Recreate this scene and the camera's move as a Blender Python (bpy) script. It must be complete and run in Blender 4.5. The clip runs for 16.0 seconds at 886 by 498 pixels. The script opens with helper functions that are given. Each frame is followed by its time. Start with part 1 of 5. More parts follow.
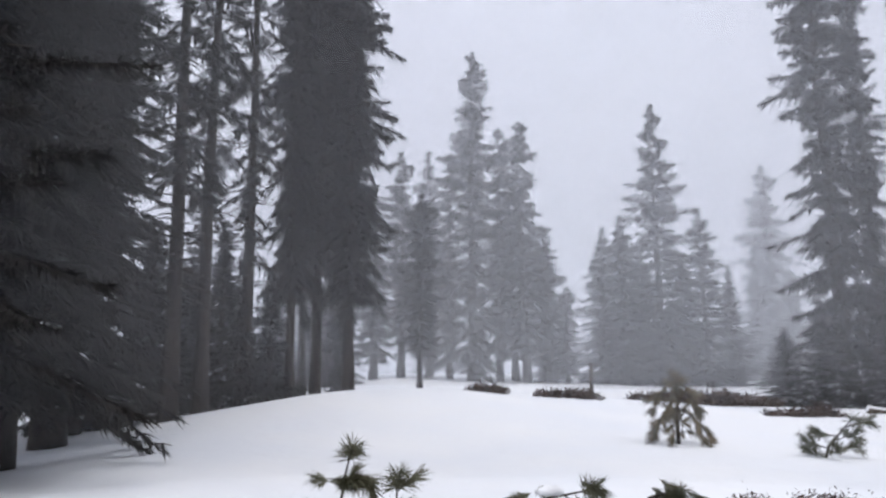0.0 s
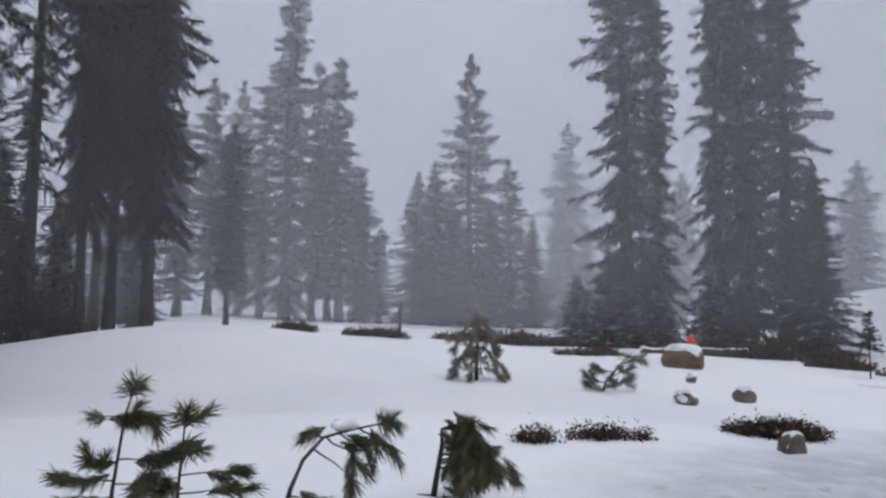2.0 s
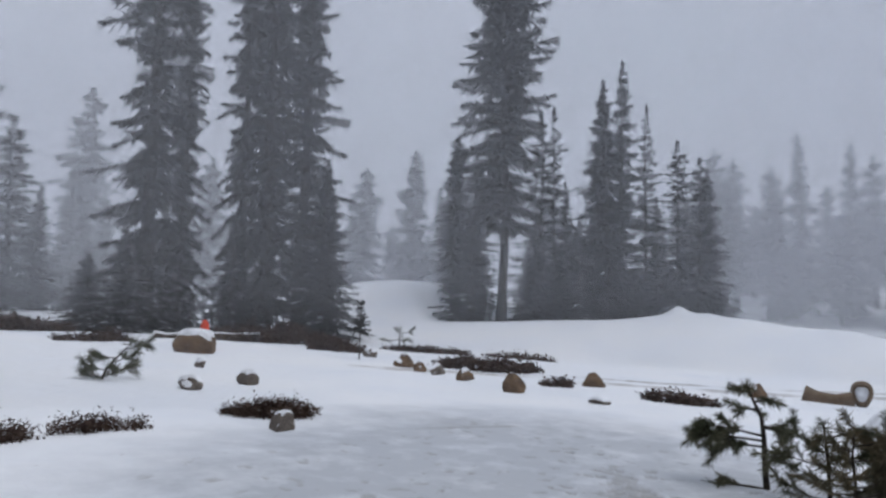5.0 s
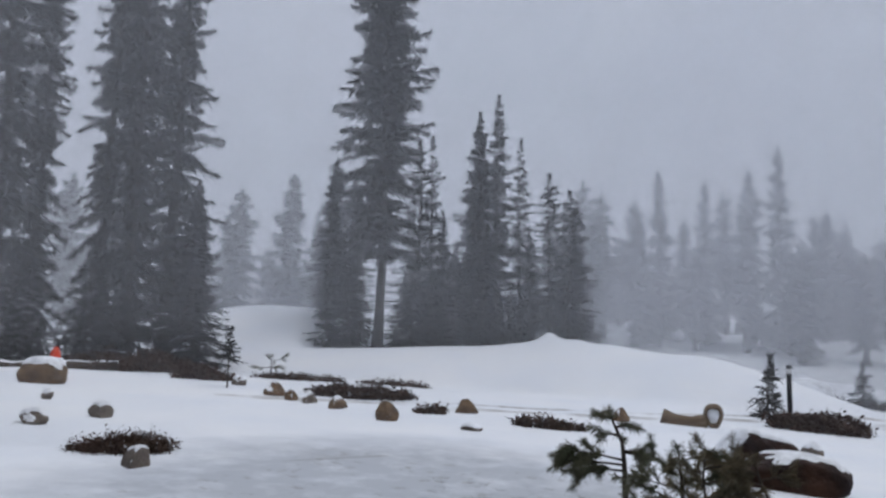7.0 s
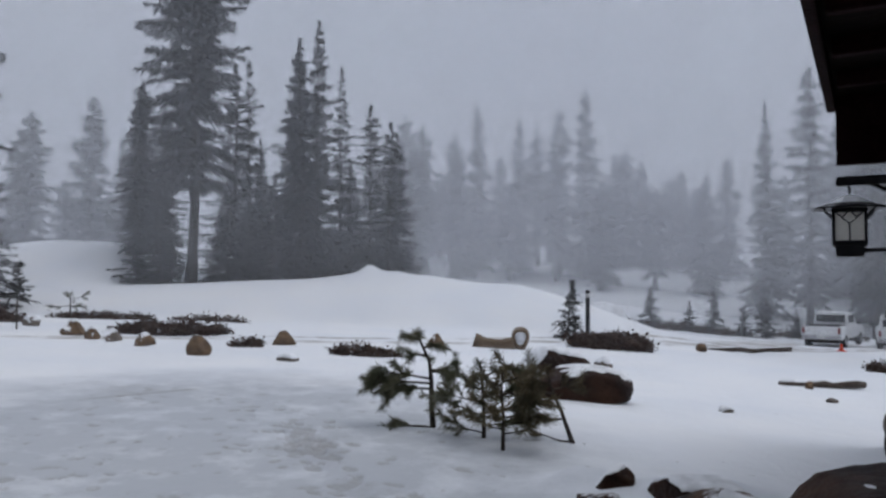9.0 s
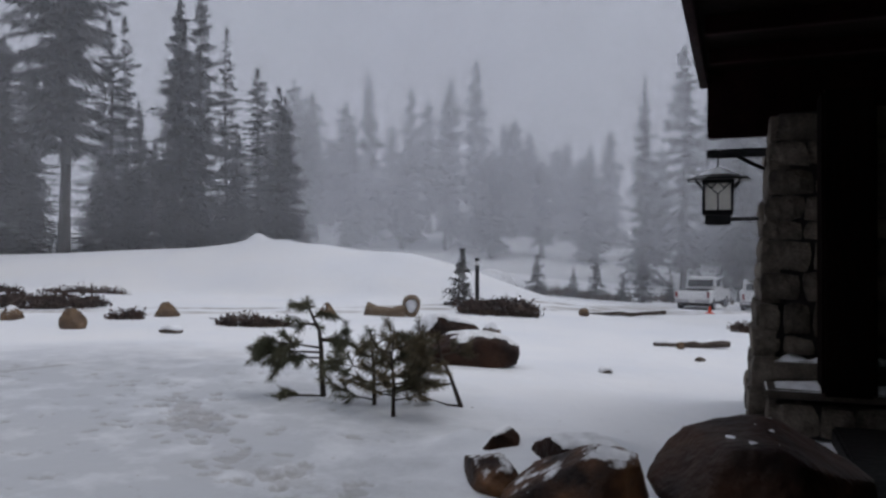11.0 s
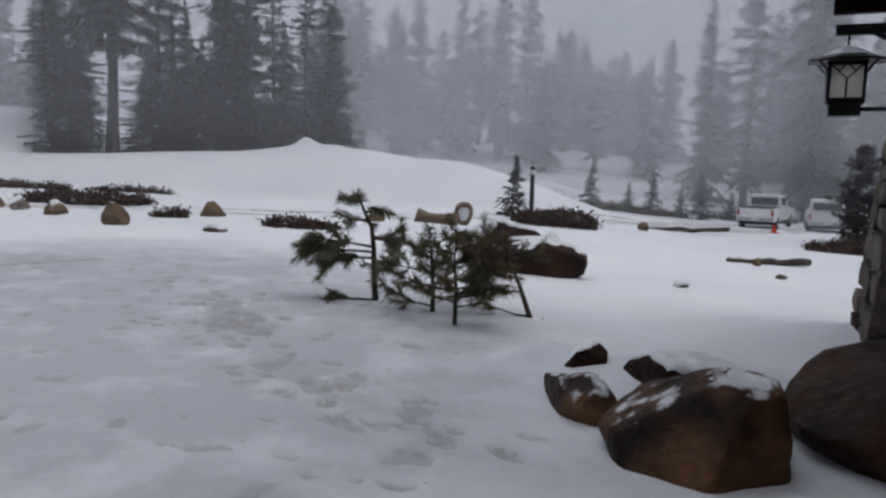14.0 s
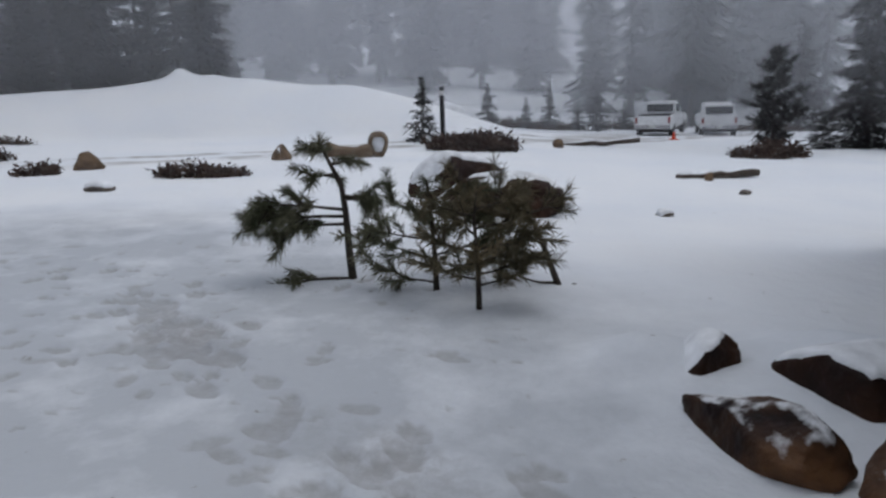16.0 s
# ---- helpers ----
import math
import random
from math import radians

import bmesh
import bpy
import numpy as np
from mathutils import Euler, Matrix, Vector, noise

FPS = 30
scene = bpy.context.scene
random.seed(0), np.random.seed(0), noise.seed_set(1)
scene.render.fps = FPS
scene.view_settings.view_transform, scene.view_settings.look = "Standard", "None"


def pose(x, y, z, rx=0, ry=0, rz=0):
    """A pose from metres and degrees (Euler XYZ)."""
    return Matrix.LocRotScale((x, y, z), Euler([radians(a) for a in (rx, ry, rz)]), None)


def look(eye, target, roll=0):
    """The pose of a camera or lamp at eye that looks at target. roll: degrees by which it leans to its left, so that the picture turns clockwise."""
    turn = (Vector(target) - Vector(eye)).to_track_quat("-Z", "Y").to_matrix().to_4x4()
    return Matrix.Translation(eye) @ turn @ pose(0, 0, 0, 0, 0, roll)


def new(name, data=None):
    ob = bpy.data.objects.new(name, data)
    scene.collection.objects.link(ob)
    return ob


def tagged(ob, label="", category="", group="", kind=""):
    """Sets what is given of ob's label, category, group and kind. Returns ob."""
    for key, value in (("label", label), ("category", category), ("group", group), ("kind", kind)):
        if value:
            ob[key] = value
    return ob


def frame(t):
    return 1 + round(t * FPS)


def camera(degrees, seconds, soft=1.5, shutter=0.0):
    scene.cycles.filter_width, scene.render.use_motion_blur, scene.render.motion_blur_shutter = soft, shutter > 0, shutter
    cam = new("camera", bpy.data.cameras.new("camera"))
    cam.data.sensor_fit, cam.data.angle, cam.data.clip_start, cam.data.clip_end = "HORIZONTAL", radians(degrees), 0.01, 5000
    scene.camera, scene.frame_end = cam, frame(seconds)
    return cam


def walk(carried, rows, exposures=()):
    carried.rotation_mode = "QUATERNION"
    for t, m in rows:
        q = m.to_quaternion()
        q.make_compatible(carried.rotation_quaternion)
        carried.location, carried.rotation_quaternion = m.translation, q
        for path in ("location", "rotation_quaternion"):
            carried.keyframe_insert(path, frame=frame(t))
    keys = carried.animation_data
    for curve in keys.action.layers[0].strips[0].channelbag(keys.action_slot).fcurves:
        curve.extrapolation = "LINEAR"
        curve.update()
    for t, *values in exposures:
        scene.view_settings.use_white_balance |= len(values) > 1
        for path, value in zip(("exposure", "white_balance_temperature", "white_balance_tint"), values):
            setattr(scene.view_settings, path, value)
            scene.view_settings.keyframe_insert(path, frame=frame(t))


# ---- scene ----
cam = camera(61.7, 16.0, soft=2.5)
PATH = [
    (0, (0.291, -0.071, 1.685), (0.361, 1.895, 2.041), -0.4),
    (0.5, (0.333, -0.026, 1.681), (0.536, 1.935, 2.021), 1.1),
    (1, (0.353, 0.022, 1.672), (0.673, 1.97, 1.995), 1.5),
    (1.5, (0.37, 0.028, 1.656), (0.774, 1.971, 1.905), 1.3),
    (2, (0.388, 0.04, 1.647), (0.945, 1.95, 1.846), 0.4),
    (2.5, (0.408, -0.034, 1.652), (1.297, 1.749, 1.823), 0.8),
    (3, (0.409, 0.025, 1.649), (1.602, 1.624, 1.795), 1.6),
    (3.5, (0.562, 0.051, 1.621), (1.901, 1.532, 1.742), 2.7),
    (4, (0.572, 0.048, 1.618), (1.995, 1.452, 1.69), 2.4),
    (4.5, (0.586, 0.011, 1.631), (2.083, 1.332, 1.748), 1.7),
    (7, (0.711, 0.0, 1.675), (2.449, 0.959, 1.928), 1.3),
    (7.5, (0.748, -0.055, 1.656), (2.513, 0.858, 1.881), 0.9),
    (8, (0.719, -0.129, 1.629), (2.503, 0.753, 1.823), 0.2),
    (8.5, (0.76, -0.144, 1.594), (2.629, 0.55, 1.744), 0.6),
    (9, (0.819, -0.12, 1.58), (2.747, 0.406, 1.663), 0.1),
    (9.5, (0.816, -0.143, 1.587), (2.782, 0.222, 1.611), -0.3),
    (12, (0.84, -0.131, 1.546), (2.827, 0.101, 1.542), -0.1),
    (12.5, (0.946, -0.161, 1.485), (2.923, 0.141, 1.445), -0.6),
    (13, (1.202, -0.213, 1.437), (3.146, 0.23, 1.279), -2.5),
    (13.5, (1.452, -0.079, 1.352), (3.399, 0.357, 1.219), -0.0),
    (14, (1.788, 0.209, 1.328), (3.741, 0.568, 1.093), 1.2),
    (14.5, (2.261, 0.477, 1.311), (4.235, 0.798, 1.34), 0.9),
    (15, (2.624, 0.845, 1.334), (4.61, 1.059, 1.234), 2.7),
    (15.5, (2.991, 1.142, 1.363), (4.966, 1.16, 1.048), 3.6),
    (16, (3.391, 1.356, 1.386), (5.341, 1.41, 0.945), -2.1),
]
EXPOSURES = [(0, 1.1, 6680, 13), (0.5, 0.86, 6660, 13), (1, 0.72, 6600, 12), (1.5, 0.64, 6540, 12), (2.5, 0.52, 6420, 11), (3.5, 0.53, 6400, 11), (8, 0.46, 6400, 11), (9, 0.4, 6430, 11), (9.5, 0.38, 6500, 11), (12, 0.31, 6690, 14), (12.5, 0.31, 6700, 14), (13, 0.31, 6700, 14), (14, 0.34, 6680, 13), (15, 0.35, 6560, 11), (16, 0.37, 6500, 10)]
walk(cam, [(t, look(eye, target, roll)) for t, eye, target, roll in PATH], EXPOSURES)


# ---- world, sun, exposure ----
world = bpy.data.worlds.new("overcast")
scene.world = world
world.use_nodes = True
wn, wl = world.node_tree.nodes, world.node_tree.links
wn.clear()
sky = wn.new("ShaderNodeTexSky")
sky.sky_type, sky.sun_disc = "NISHITA", False
sky.sun_elevation, sky.sun_rotation = radians(38), radians(200)
sky_dir = wn.new("ShaderNodeTexCoord")
sky_sep = wn.new("ShaderNodeSeparateXYZ")
sky_ramp = wn.new("ShaderNodeValToRGB")
sky_ramp.color_ramp.elements[0].position, sky_ramp.color_ramp.elements[0].color = 0.0, (0.392, 0.425, 0.484, 1)
sky_ramp.color_ramp.elements[1].position, sky_ramp.color_ramp.elements[1].color = 1.0, (0.98, 1.03, 1.11, 1)
sky_mid = sky_ramp.color_ramp.elements.new(0.35)
sky_mid.color = (0.608, 0.65, 0.731, 1)
sky_dim = wn.new("ShaderNodeMix")
sky_dim.data_type, sky_dim.blend_type = "RGBA", "MULTIPLY"
sky_dim.inputs[0].default_value = 1.0
sky_dim.inputs[7].default_value = (0.05, 0.05, 0.05, 1)
sky_mix = wn.new("ShaderNodeMix")
sky_mix.data_type = "RGBA"
sky_mix.inputs[0].default_value = 0.93
sky_bg = wn.new("ShaderNodeBackground")
sky_bg.inputs[1].default_value = 0.72
sky_out = wn.new("ShaderNodeOutputWorld")
wl.new(sky_dir.outputs["Generated"], sky_sep.inputs[0])
wl.new(sky_sep.outputs["Z"], sky_ramp.inputs[0])
wl.new(sky.outputs[0], sky_dim.inputs[6])
wl.new(sky_dim.outputs[2], sky_mix.inputs[6])
wl.new(sky_ramp.outputs[0], sky_mix.inputs[7])
wl.new(sky_mix.outputs[2], sky_bg.inputs[0])
wl.new(sky_bg.outputs[0], sky_out.inputs[0])

sun = new("sun", bpy.data.lights.new("sun", "SUN"))
sun.data.energy, sun.data.angle, sun.data.color = 0.5, radians(40), (1.0, 0.97, 0.93)
sun.matrix_basis = look((0, 0, 60), (-8, 35, 0))


# ---- materials ----
def material(name, colour, rough=0.8, second=None, scale=4.0, bump=0.0, bump_scale=None, metal=0.0, spread=0.5, random_hue=0.0, snow=0.0, detail=6.0, stretch=(1, 1, 1), spec=0.3, grained=0.55, snow_grain=2.2):
    """A surface with a base colour, blotches of a second colour, grain, relief and, where it lies open to the sky, a dusting of snow."""
    m = bpy.data.materials.new(name)
    m.use_nodes = True
    n, l = m.node_tree.nodes, m.node_tree.links
    b = n["Principled BSDF"]
    b.inputs["Roughness"].default_value, b.inputs["Metallic"].default_value = rough, metal
    b.inputs["Specular IOR Level"].default_value = spec
    tc, mp = n.new("ShaderNodeTexCoord"), n.new("ShaderNodeMapping")
    mp.inputs["Scale"].default_value = stretch
    l.new(tc.outputs["Object"], mp.inputs[0])
    big, fine = n.new("ShaderNodeTexNoise"), n.new("ShaderNodeTexNoise")
    big.inputs["Scale"].default_value, big.inputs["Detail"].default_value = scale, detail
    fine.inputs["Scale"].default_value, fine.inputs["Detail"].default_value = scale * 9, 4
    l.new(mp.outputs[0], big.inputs[0]), l.new(mp.outputs[0], fine.inputs[0])
    ramp = n.new("ShaderNodeValToRGB")
    ramp.color_ramp.elements[0].position, ramp.color_ramp.elements[1].position = 0.5 - spread * 0.35, 0.5 + spread * 0.35
    ramp.color_ramp.elements[0].color = (*colour, 1)
    ramp.color_ramp.elements[1].color = (*(second or tuple(c * 1.25 for c in colour)), 1)
    l.new(big.outputs[0], ramp.inputs[0])
    grain = n.new("ShaderNodeMix")
    grain.data_type, grain.blend_type = "RGBA", "MULTIPLY"
    grain.inputs[0].default_value = grained
    gr = n.new("ShaderNodeValToRGB")
    gr.color_ramp.elements[0].position, gr.color_ramp.elements[1].position = 0.3, 0.7
    gr.color_ramp.elements[0].color, gr.color_ramp.elements[1].color = (0.55, 0.55, 0.55, 1), (1.25, 1.25, 1.25, 1)
    l.new(fine.outputs[0], gr.inputs[0])
    l.new(ramp.outputs[0], grain.inputs[6]), l.new(gr.outputs[0], grain.inputs[7])
    last = grain.outputs[2]
    if random_hue:
        info, hs, mr = n.new("ShaderNodeObjectInfo"), n.new("ShaderNodeHueSaturation"), n.new("ShaderNodeMapRange")
        mr.inputs[3].default_value, mr.inputs[4].default_value = 1 - random_hue, 1 + random_hue
        l.new(info.outputs["Random"], mr.inputs[0]), l.new(mr.outputs[0], hs.inputs["Value"]), l.new(last, hs.inputs["Color"])
        last = hs.outputs[0]
    if snow:
        geo, sep, mul, mask = n.new("ShaderNodeNewGeometry"), n.new("ShaderNodeSeparateXYZ"), n.new("ShaderNodeMath"), n.new("ShaderNodeMapRange")
        sn = n.new("ShaderNodeTexNoise")
        sn.inputs["Scale"].default_value, sn.inputs["Detail"].default_value = scale * snow_grain, 5
        l.new(tc.outputs["Object"], sn.inputs[0])
        mul.operation = "MULTIPLY"
        l.new(geo.outputs["Normal"], sep.inputs[0]), l.new(sep.outputs["Z"], mul.inputs[0]), l.new(sn.outputs[0], mul.inputs[1])
        mask.inputs[1].default_value, mask.inputs[2].default_value = 0.56 - 0.35 * snow, 0.66 - 0.3 * snow
        mask.inputs[4].default_value = 0.85
        l.new(mul.outputs[0], mask.inputs[0])
        mx = n.new("ShaderNodeMix")
        mx.data_type = "RGBA"
        mx.inputs[7].default_value = (0.8, 0.82, 0.86, 1)
        l.new(mask.outputs[0], mx.inputs[0]), l.new(last, mx.inputs[6])
        last = mx.outputs[2]
    l.new(last, b.inputs["Base Color"])
    if bump:
        bn, bt = n.new("ShaderNodeBump"), n.new("ShaderNodeTexNoise")
        bt.inputs["Scale"].default_value, bt.inputs["Detail"].default_value = bump_scale or scale * 5, 8
        bn.inputs["Strength"].default_value, bn.inputs["Distance"].default_value = bump, 0.05
        l.new(mp.outputs[0], bt.inputs[0]), l.new(bt.outputs[0], bn.inputs["Height"]), l.new(bn.outputs[0], b.inputs["Normal"])
    return m


def fog_material(name, density, low=-20.0, high=-10.0):
    """A veil of fog: it lets most light by and scatters the rest forwards and back."""
    m = bpy.data.materials.new(name)
    m.use_nodes = True
    n, l = m.node_tree.nodes, m.node_tree.links
    n.clear()
    out, mix, both = n.new("ShaderNodeOutputMaterial"), n.new("ShaderNodeMixShader"), n.new("ShaderNodeMixShader")
    clear, back, ahead = n.new("ShaderNodeBsdfTransparent"), n.new("ShaderNodeBsdfDiffuse"), n.new("ShaderNodeBsdfTranslucent")
    for s in (back, ahead):
        s.inputs["Color"].default_value = (0.93, 0.95, 1.0, 1)
    tc, no, mr = n.new("ShaderNodeTexCoord"), n.new("ShaderNodeTexNoise"), n.new("ShaderNodeMapRange")
    no.inputs["Scale"].default_value, no.inputs["Detail"].default_value = 0.05, 2
    mr.inputs[1].default_value, mr.inputs[2].default_value = 0.3, 0.7
    mr.inputs[3].default_value, mr.inputs[4].default_value = density * 0.75, density * 1.25
    l.new(tc.outputs["Object"], no.inputs[0]), l.new(no.outputs[0], mr.inputs[0])
    sep, rise, thin = n.new("ShaderNodeSeparateXYZ"), n.new("ShaderNodeMapRange"), n.new("ShaderNodeMath")
    rise.interpolation_type, thin.operation = "SMOOTHSTEP", "MULTIPLY"
    rise.inputs[1].default_value, rise.inputs[2].default_value = low, high
    l.new(tc.outputs["Object"], sep.inputs[0]), l.new(sep.outputs["Z"], rise.inputs[0])
    l.new(rise.outputs[0], thin.inputs[0]), l.new(mr.outputs[0], thin.inputs[1]), l.new(thin.outputs[0], mix.inputs[0])
    l.new(back.outputs[0], both.inputs[1]), l.new(ahead.outputs[0], both.inputs[2])
    l.new(clear.outputs[0], mix.inputs[1]), l.new(both.outputs[0], mix.inputs[2]), l.new(mix.outputs[0], out.inputs[0])
    return m


SNOW = material("snow", (0.84, 0.86, 0.9), 0.65, (0.9, 0.91, 0.93), 0.7, 0.35, 14.0, spec=0.2)
NEEDLE = material("fir_needles", (0.02, 0.02, 0.02), 0.9, (0.044, 0.041, 0.038), 0.7, random_hue=0.25, spec=0.08, grained=0.25)
DUSTED = material("dusted_needles", (0.02, 0.02, 0.02), 0.9, (0.044, 0.041, 0.038), 0.7, random_hue=0.2, snow=0.06, spec=0.08, grained=0.25)
FAR_NEEDLE = material("far_needles", (0.014, 0.02, 0.018), 0.85, (0.03, 0.036, 0.03), 0.4, random_hue=0.2, snow=0.1)
PINE_NEEDLE = material("pine_needles", (0.068, 0.08, 0.045), 0.6, (0.165, 0.155, 0.1), 3.0, spec=0.3)
DRY_NEEDLE = material("dry_pine_needles", (0.095, 0.088, 0.055), 0.65, (0.22, 0.168, 0.1), 2.5, spec=0.3)
BARK = material("bark", (0.024, 0.019, 0.017), 0.9, (0.055, 0.044, 0.038), 2.0, 0.8, 14.0, stretch=(1, 1, 0.2))
YOUNG_BARK = material("young_bark", (0.03, 0.024, 0.02), 0.85, (0.08, 0.065, 0.05), 8.0, 0.6, 40.0)
TAN_ROCK = material("tan_rock", (0.2, 0.13, 0.075), 0.85, (0.08, 0.055, 0.04), 3.5, 0.7, 10.0)
GREY_ROCK = material("grey_rock", (0.11, 0.09, 0.08), 0.85, (0.2, 0.17, 0.14), 3.0, 0.7, 12.0)
RED_ROCK = material("red_brown_rock", (0.012, 0.005, 0.0045), 0.6, (0.052, 0.022, 0.011), 1.3, 0.9, 9.0, spec=0.2, spread=0.35)
DUSTED_ROCK = material("snow_dusted_red_rock", (0.012, 0.005, 0.0045), 0.6, (0.15, 0.07, 0.03), 1.6, 0.9, 9.0, spec=0.2, spread=0.3, snow=0.36, snow_grain=5.0)
WALL_STONE = material("wall_stone", (0.05, 0.042, 0.035), 0.85, (0.13, 0.108, 0.088), 4.0, 0.7, 16.0, random_hue=0.4)
# Floor colour near black: stands in for deep shade under the porch roof.
SHADE_FLOOR = material("porch_shade_floor", (0.008, 0.0075, 0.0075), 0.7, (0.015, 0.014, 0.0135), 1.5, 0.4, 12.0, spec=0.1)
MORTAR = material("mortar", (0.03, 0.028, 0.026), 0.95, None, 10.0, 0.5)
BRUSH_LEAF = material("brush_leaves", (0.042, 0.03, 0.026), 0.9, (0.11, 0.075, 0.06), 5.0, snow=0.16, spec=0.08)
BRUSH_TWIG = material("brush_twigs", (0.045, 0.028, 0.022), 0.9, (0.09, 0.05, 0.04), 6.0)
# Wood and red trim set near black so the colour carries the porch shade.
DARK_WOOD = material("shade_black_wood", (0.004, 0.0025, 0.0025), 0.8, (0.008, 0.004, 0.0035), 3.0, 0.3, 20.0, stretch=(1, 1, 0.15), spec=0.03)
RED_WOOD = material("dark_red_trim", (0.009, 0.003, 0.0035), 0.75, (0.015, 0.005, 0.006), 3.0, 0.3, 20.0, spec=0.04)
LOG_WOOD = material("weathered_log", (0.2, 0.15, 0.105), 0.85, (0.1, 0.066, 0.042), 3.0, 0.6, 12.0, stretch=(0.3, 1, 1))
POST_WOOD = material("post_wood", (0.05, 0.038, 0.03), 0.9, (0.1, 0.08, 0.065), 6.0, 0.5, 30.0, stretch=(1, 1, 0.2))
BLACK_METAL = material("black_metal", (0.012, 0.012, 0.014), 0.45, (0.03, 0.03, 0.032), 9.0, 0.15, 50.0, metal=0.6)
LAMP_GLASS = material("frosted_lamp_glass", (0.85, 0.82, 0.74), 0.5, (0.75, 0.71, 0.63), 3.0, 0.1, 8.0, grained=0.2)
LAMP_GLASS.node_tree.nodes["Principled BSDF"].inputs["Transmission Weight"].default_value = 0.75
WHITE_PAINT = material("white_car_paint", (0.86, 0.87, 0.88), 0.35, (0.78, 0.79, 0.8), 1.5, spec=0.5)
CAR_GLASS = material("car_glass", (0.01, 0.012, 0.014), 0.08, (0.015, 0.017, 0.02), 2.0, spec=0.6)
RUBBER = material("tyre_rubber", (0.012, 0.012, 0.012), 0.9, (0.03, 0.03, 0.03), 8.0)
CHROME = material("chrome", (0.5, 0.5, 0.52), 0.25, None, 4.0, metal=1.0)
TAIL_RED = material("tail_lamp_red", (0.2, 0.01, 0.01), 0.3, None, 4.0)
ORANGE = material("orange_plastic", (0.75, 0.07, 0.02), 0.5, (0.6, 0.05, 0.015), 4.0, 0.1)
REFLECT = material("white_reflector", (0.75, 0.75, 0.75), 0.5, (0.6, 0.6, 0.6), 8.0)


# ---- lie of the land ----
# -- terrain --
def smooth(a, b, v):
    k = min(1.0, max(0.0, (v - a) / (b - a)))
    return k * k * (3 - 2 * k)


def ridge(x, y, line):
    """Height over the plain of a bank of snow that follows a line of (x, y, height, half width)."""
    total = 0.0
    for (ax, ay, ah, aw), (bx, by, bh, bw) in zip(line, line[1:]):
        dx, dy = bx - ax, by - ay
        k = min(1.0, max(0.0, ((x - ax) * dx + (y - ay) * dy) / (dx * dx + dy * dy)))
        d = math.hypot(x - ax - k * dx, y - ay - k * dy) / (aw + k * (bw - aw))
        if d < 1:
            total += max(0.0, (ah + k * (bh - ah)) * (1 - smooth(0.0, 1.0, d))) ** 6
    return total ** (1 / 6)


BANK = [(30.6, 27.0, 0.9, 8), (32.0, 22.5, 0.95, 9), (32.6, 19.8, 1.15, 9), (34.0, 17.3, 1.45, 9), (36.0, 13.4, 1.85, 9), (36.6, 10.4, 1.92, 9), (36.9, 6.0, 1.78, 8), (35.7, 3.6, 1.22, 7), (34.2, 1.9, 0.55, 6), (33.2, -1.0, 0.0, 5)]
MOUND = [(31.5, 36.0, 2.3, 9), (34.3, 33.2, 2.75, 9), (36.0, 31.3, 2.95, 9), (38.0, 29.4, 3.0, 8), (42.0, 26.0, 2.4, 8)]
CREST = [(-5.0, 12.5, 0.15, 6), (-4.6, 17.0, 0.25, 7), (-3.0, 19.7, 0.45, 8), (0.0, 21.0, 0.55, 8), (4.9, 23.4, 0.35, 7), (9.0, 25.0, 0.0, 5)]


def height(x, y):
    """The lie of the snow: a plain that falls away gently, banks on it, and a rise behind."""
    yy = y if y < 70 else 70 + (y - 70) * 0.3
    xx = x if x < 70 else 70
    z = -0.06 - 0.023 * max(xx, -30) + 0.045 * max(yy, -30)
    z += 0.085 * (1 - smooth(9, 13, x)) * smooth(-1, 1, x) * (1 - smooth(6, 10, y))
    z -= 0.55 * smooth(1, 8, -x) * smooth(6, 14, y)
    z -= 0.3 * smooth(24, 34, y) + 0.2 * smooth(40, 55, y)
    z += ridge(x, y, BANK) + ridge(x, y, CREST) + ridge(x, y, MOUND)
    z += 0.75 * math.exp(-math.hypot(x - 36.2, y - 13.35) / 0.4) + 0.25 * math.exp(-math.hypot(x - 36.6, y - 12.0) / 0.5)
    z += 7.0 * smooth(58, 115, x) - 0.45 * smooth(18, 42, x) * (1 - smooth(-6, 4, y))
    z += 0.05 * math.sin(x * 0.45 + 1.3) * math.sin(y * 0.38) + 0.02 * math.sin(x * 1.3 + y * 0.7) * math.sin(y * 1.1 - x * 0.5)
    return z
# -- end terrain --


# ---- building tools ----
def mesh_of(name, verts, faces, mat, flat=True):
    me = bpy.data.meshes.new(name)
    me.from_pydata([tuple(v) for v in verts], [], faces)
    me.materials.append(mat)
    if not flat:
        me.shade_smooth()
    return me


def part(name, me, parent, label="", m=None, kind=""):
    """A mesh, or a bmesh with a material, as one part under a thing."""
    ob = new(name, me)
    ob.parent = parent
    if m is not None:
        ob.matrix_basis = m
    return tagged(ob, label, kind=kind)


def finish(bm, name, mat, smooth=False):
    me = bpy.data.meshes.new(name)
    bm.normal_update()
    bm.to_mesh(me)
    bm.free()
    me.materials.append(mat)
    if smooth:
        me.shade_smooth()
    return me


def thing(name, m, label, category, group="", kind=""):
    ob = new(name)
    ob.empty_display_size = 0.2
    ob.matrix_basis = m
    return tagged(ob, label, category, group, kind)


def box_mesh(name, size, mat, bevel=0.01, centre=(0, 0, 0), segments=2):
    bm = bmesh.new()
    bmesh.ops.create_cube(bm, size=1)
    bmesh.ops.scale(bm, vec=size, verts=bm.verts)
    bmesh.ops.translate(bm, vec=centre, verts=bm.verts)
    if bevel:
        bmesh.ops.bevel(bm, geom=bm.edges[:], offset=bevel, segments=segments, affect="EDGES")
    return finish(bm, name, mat)


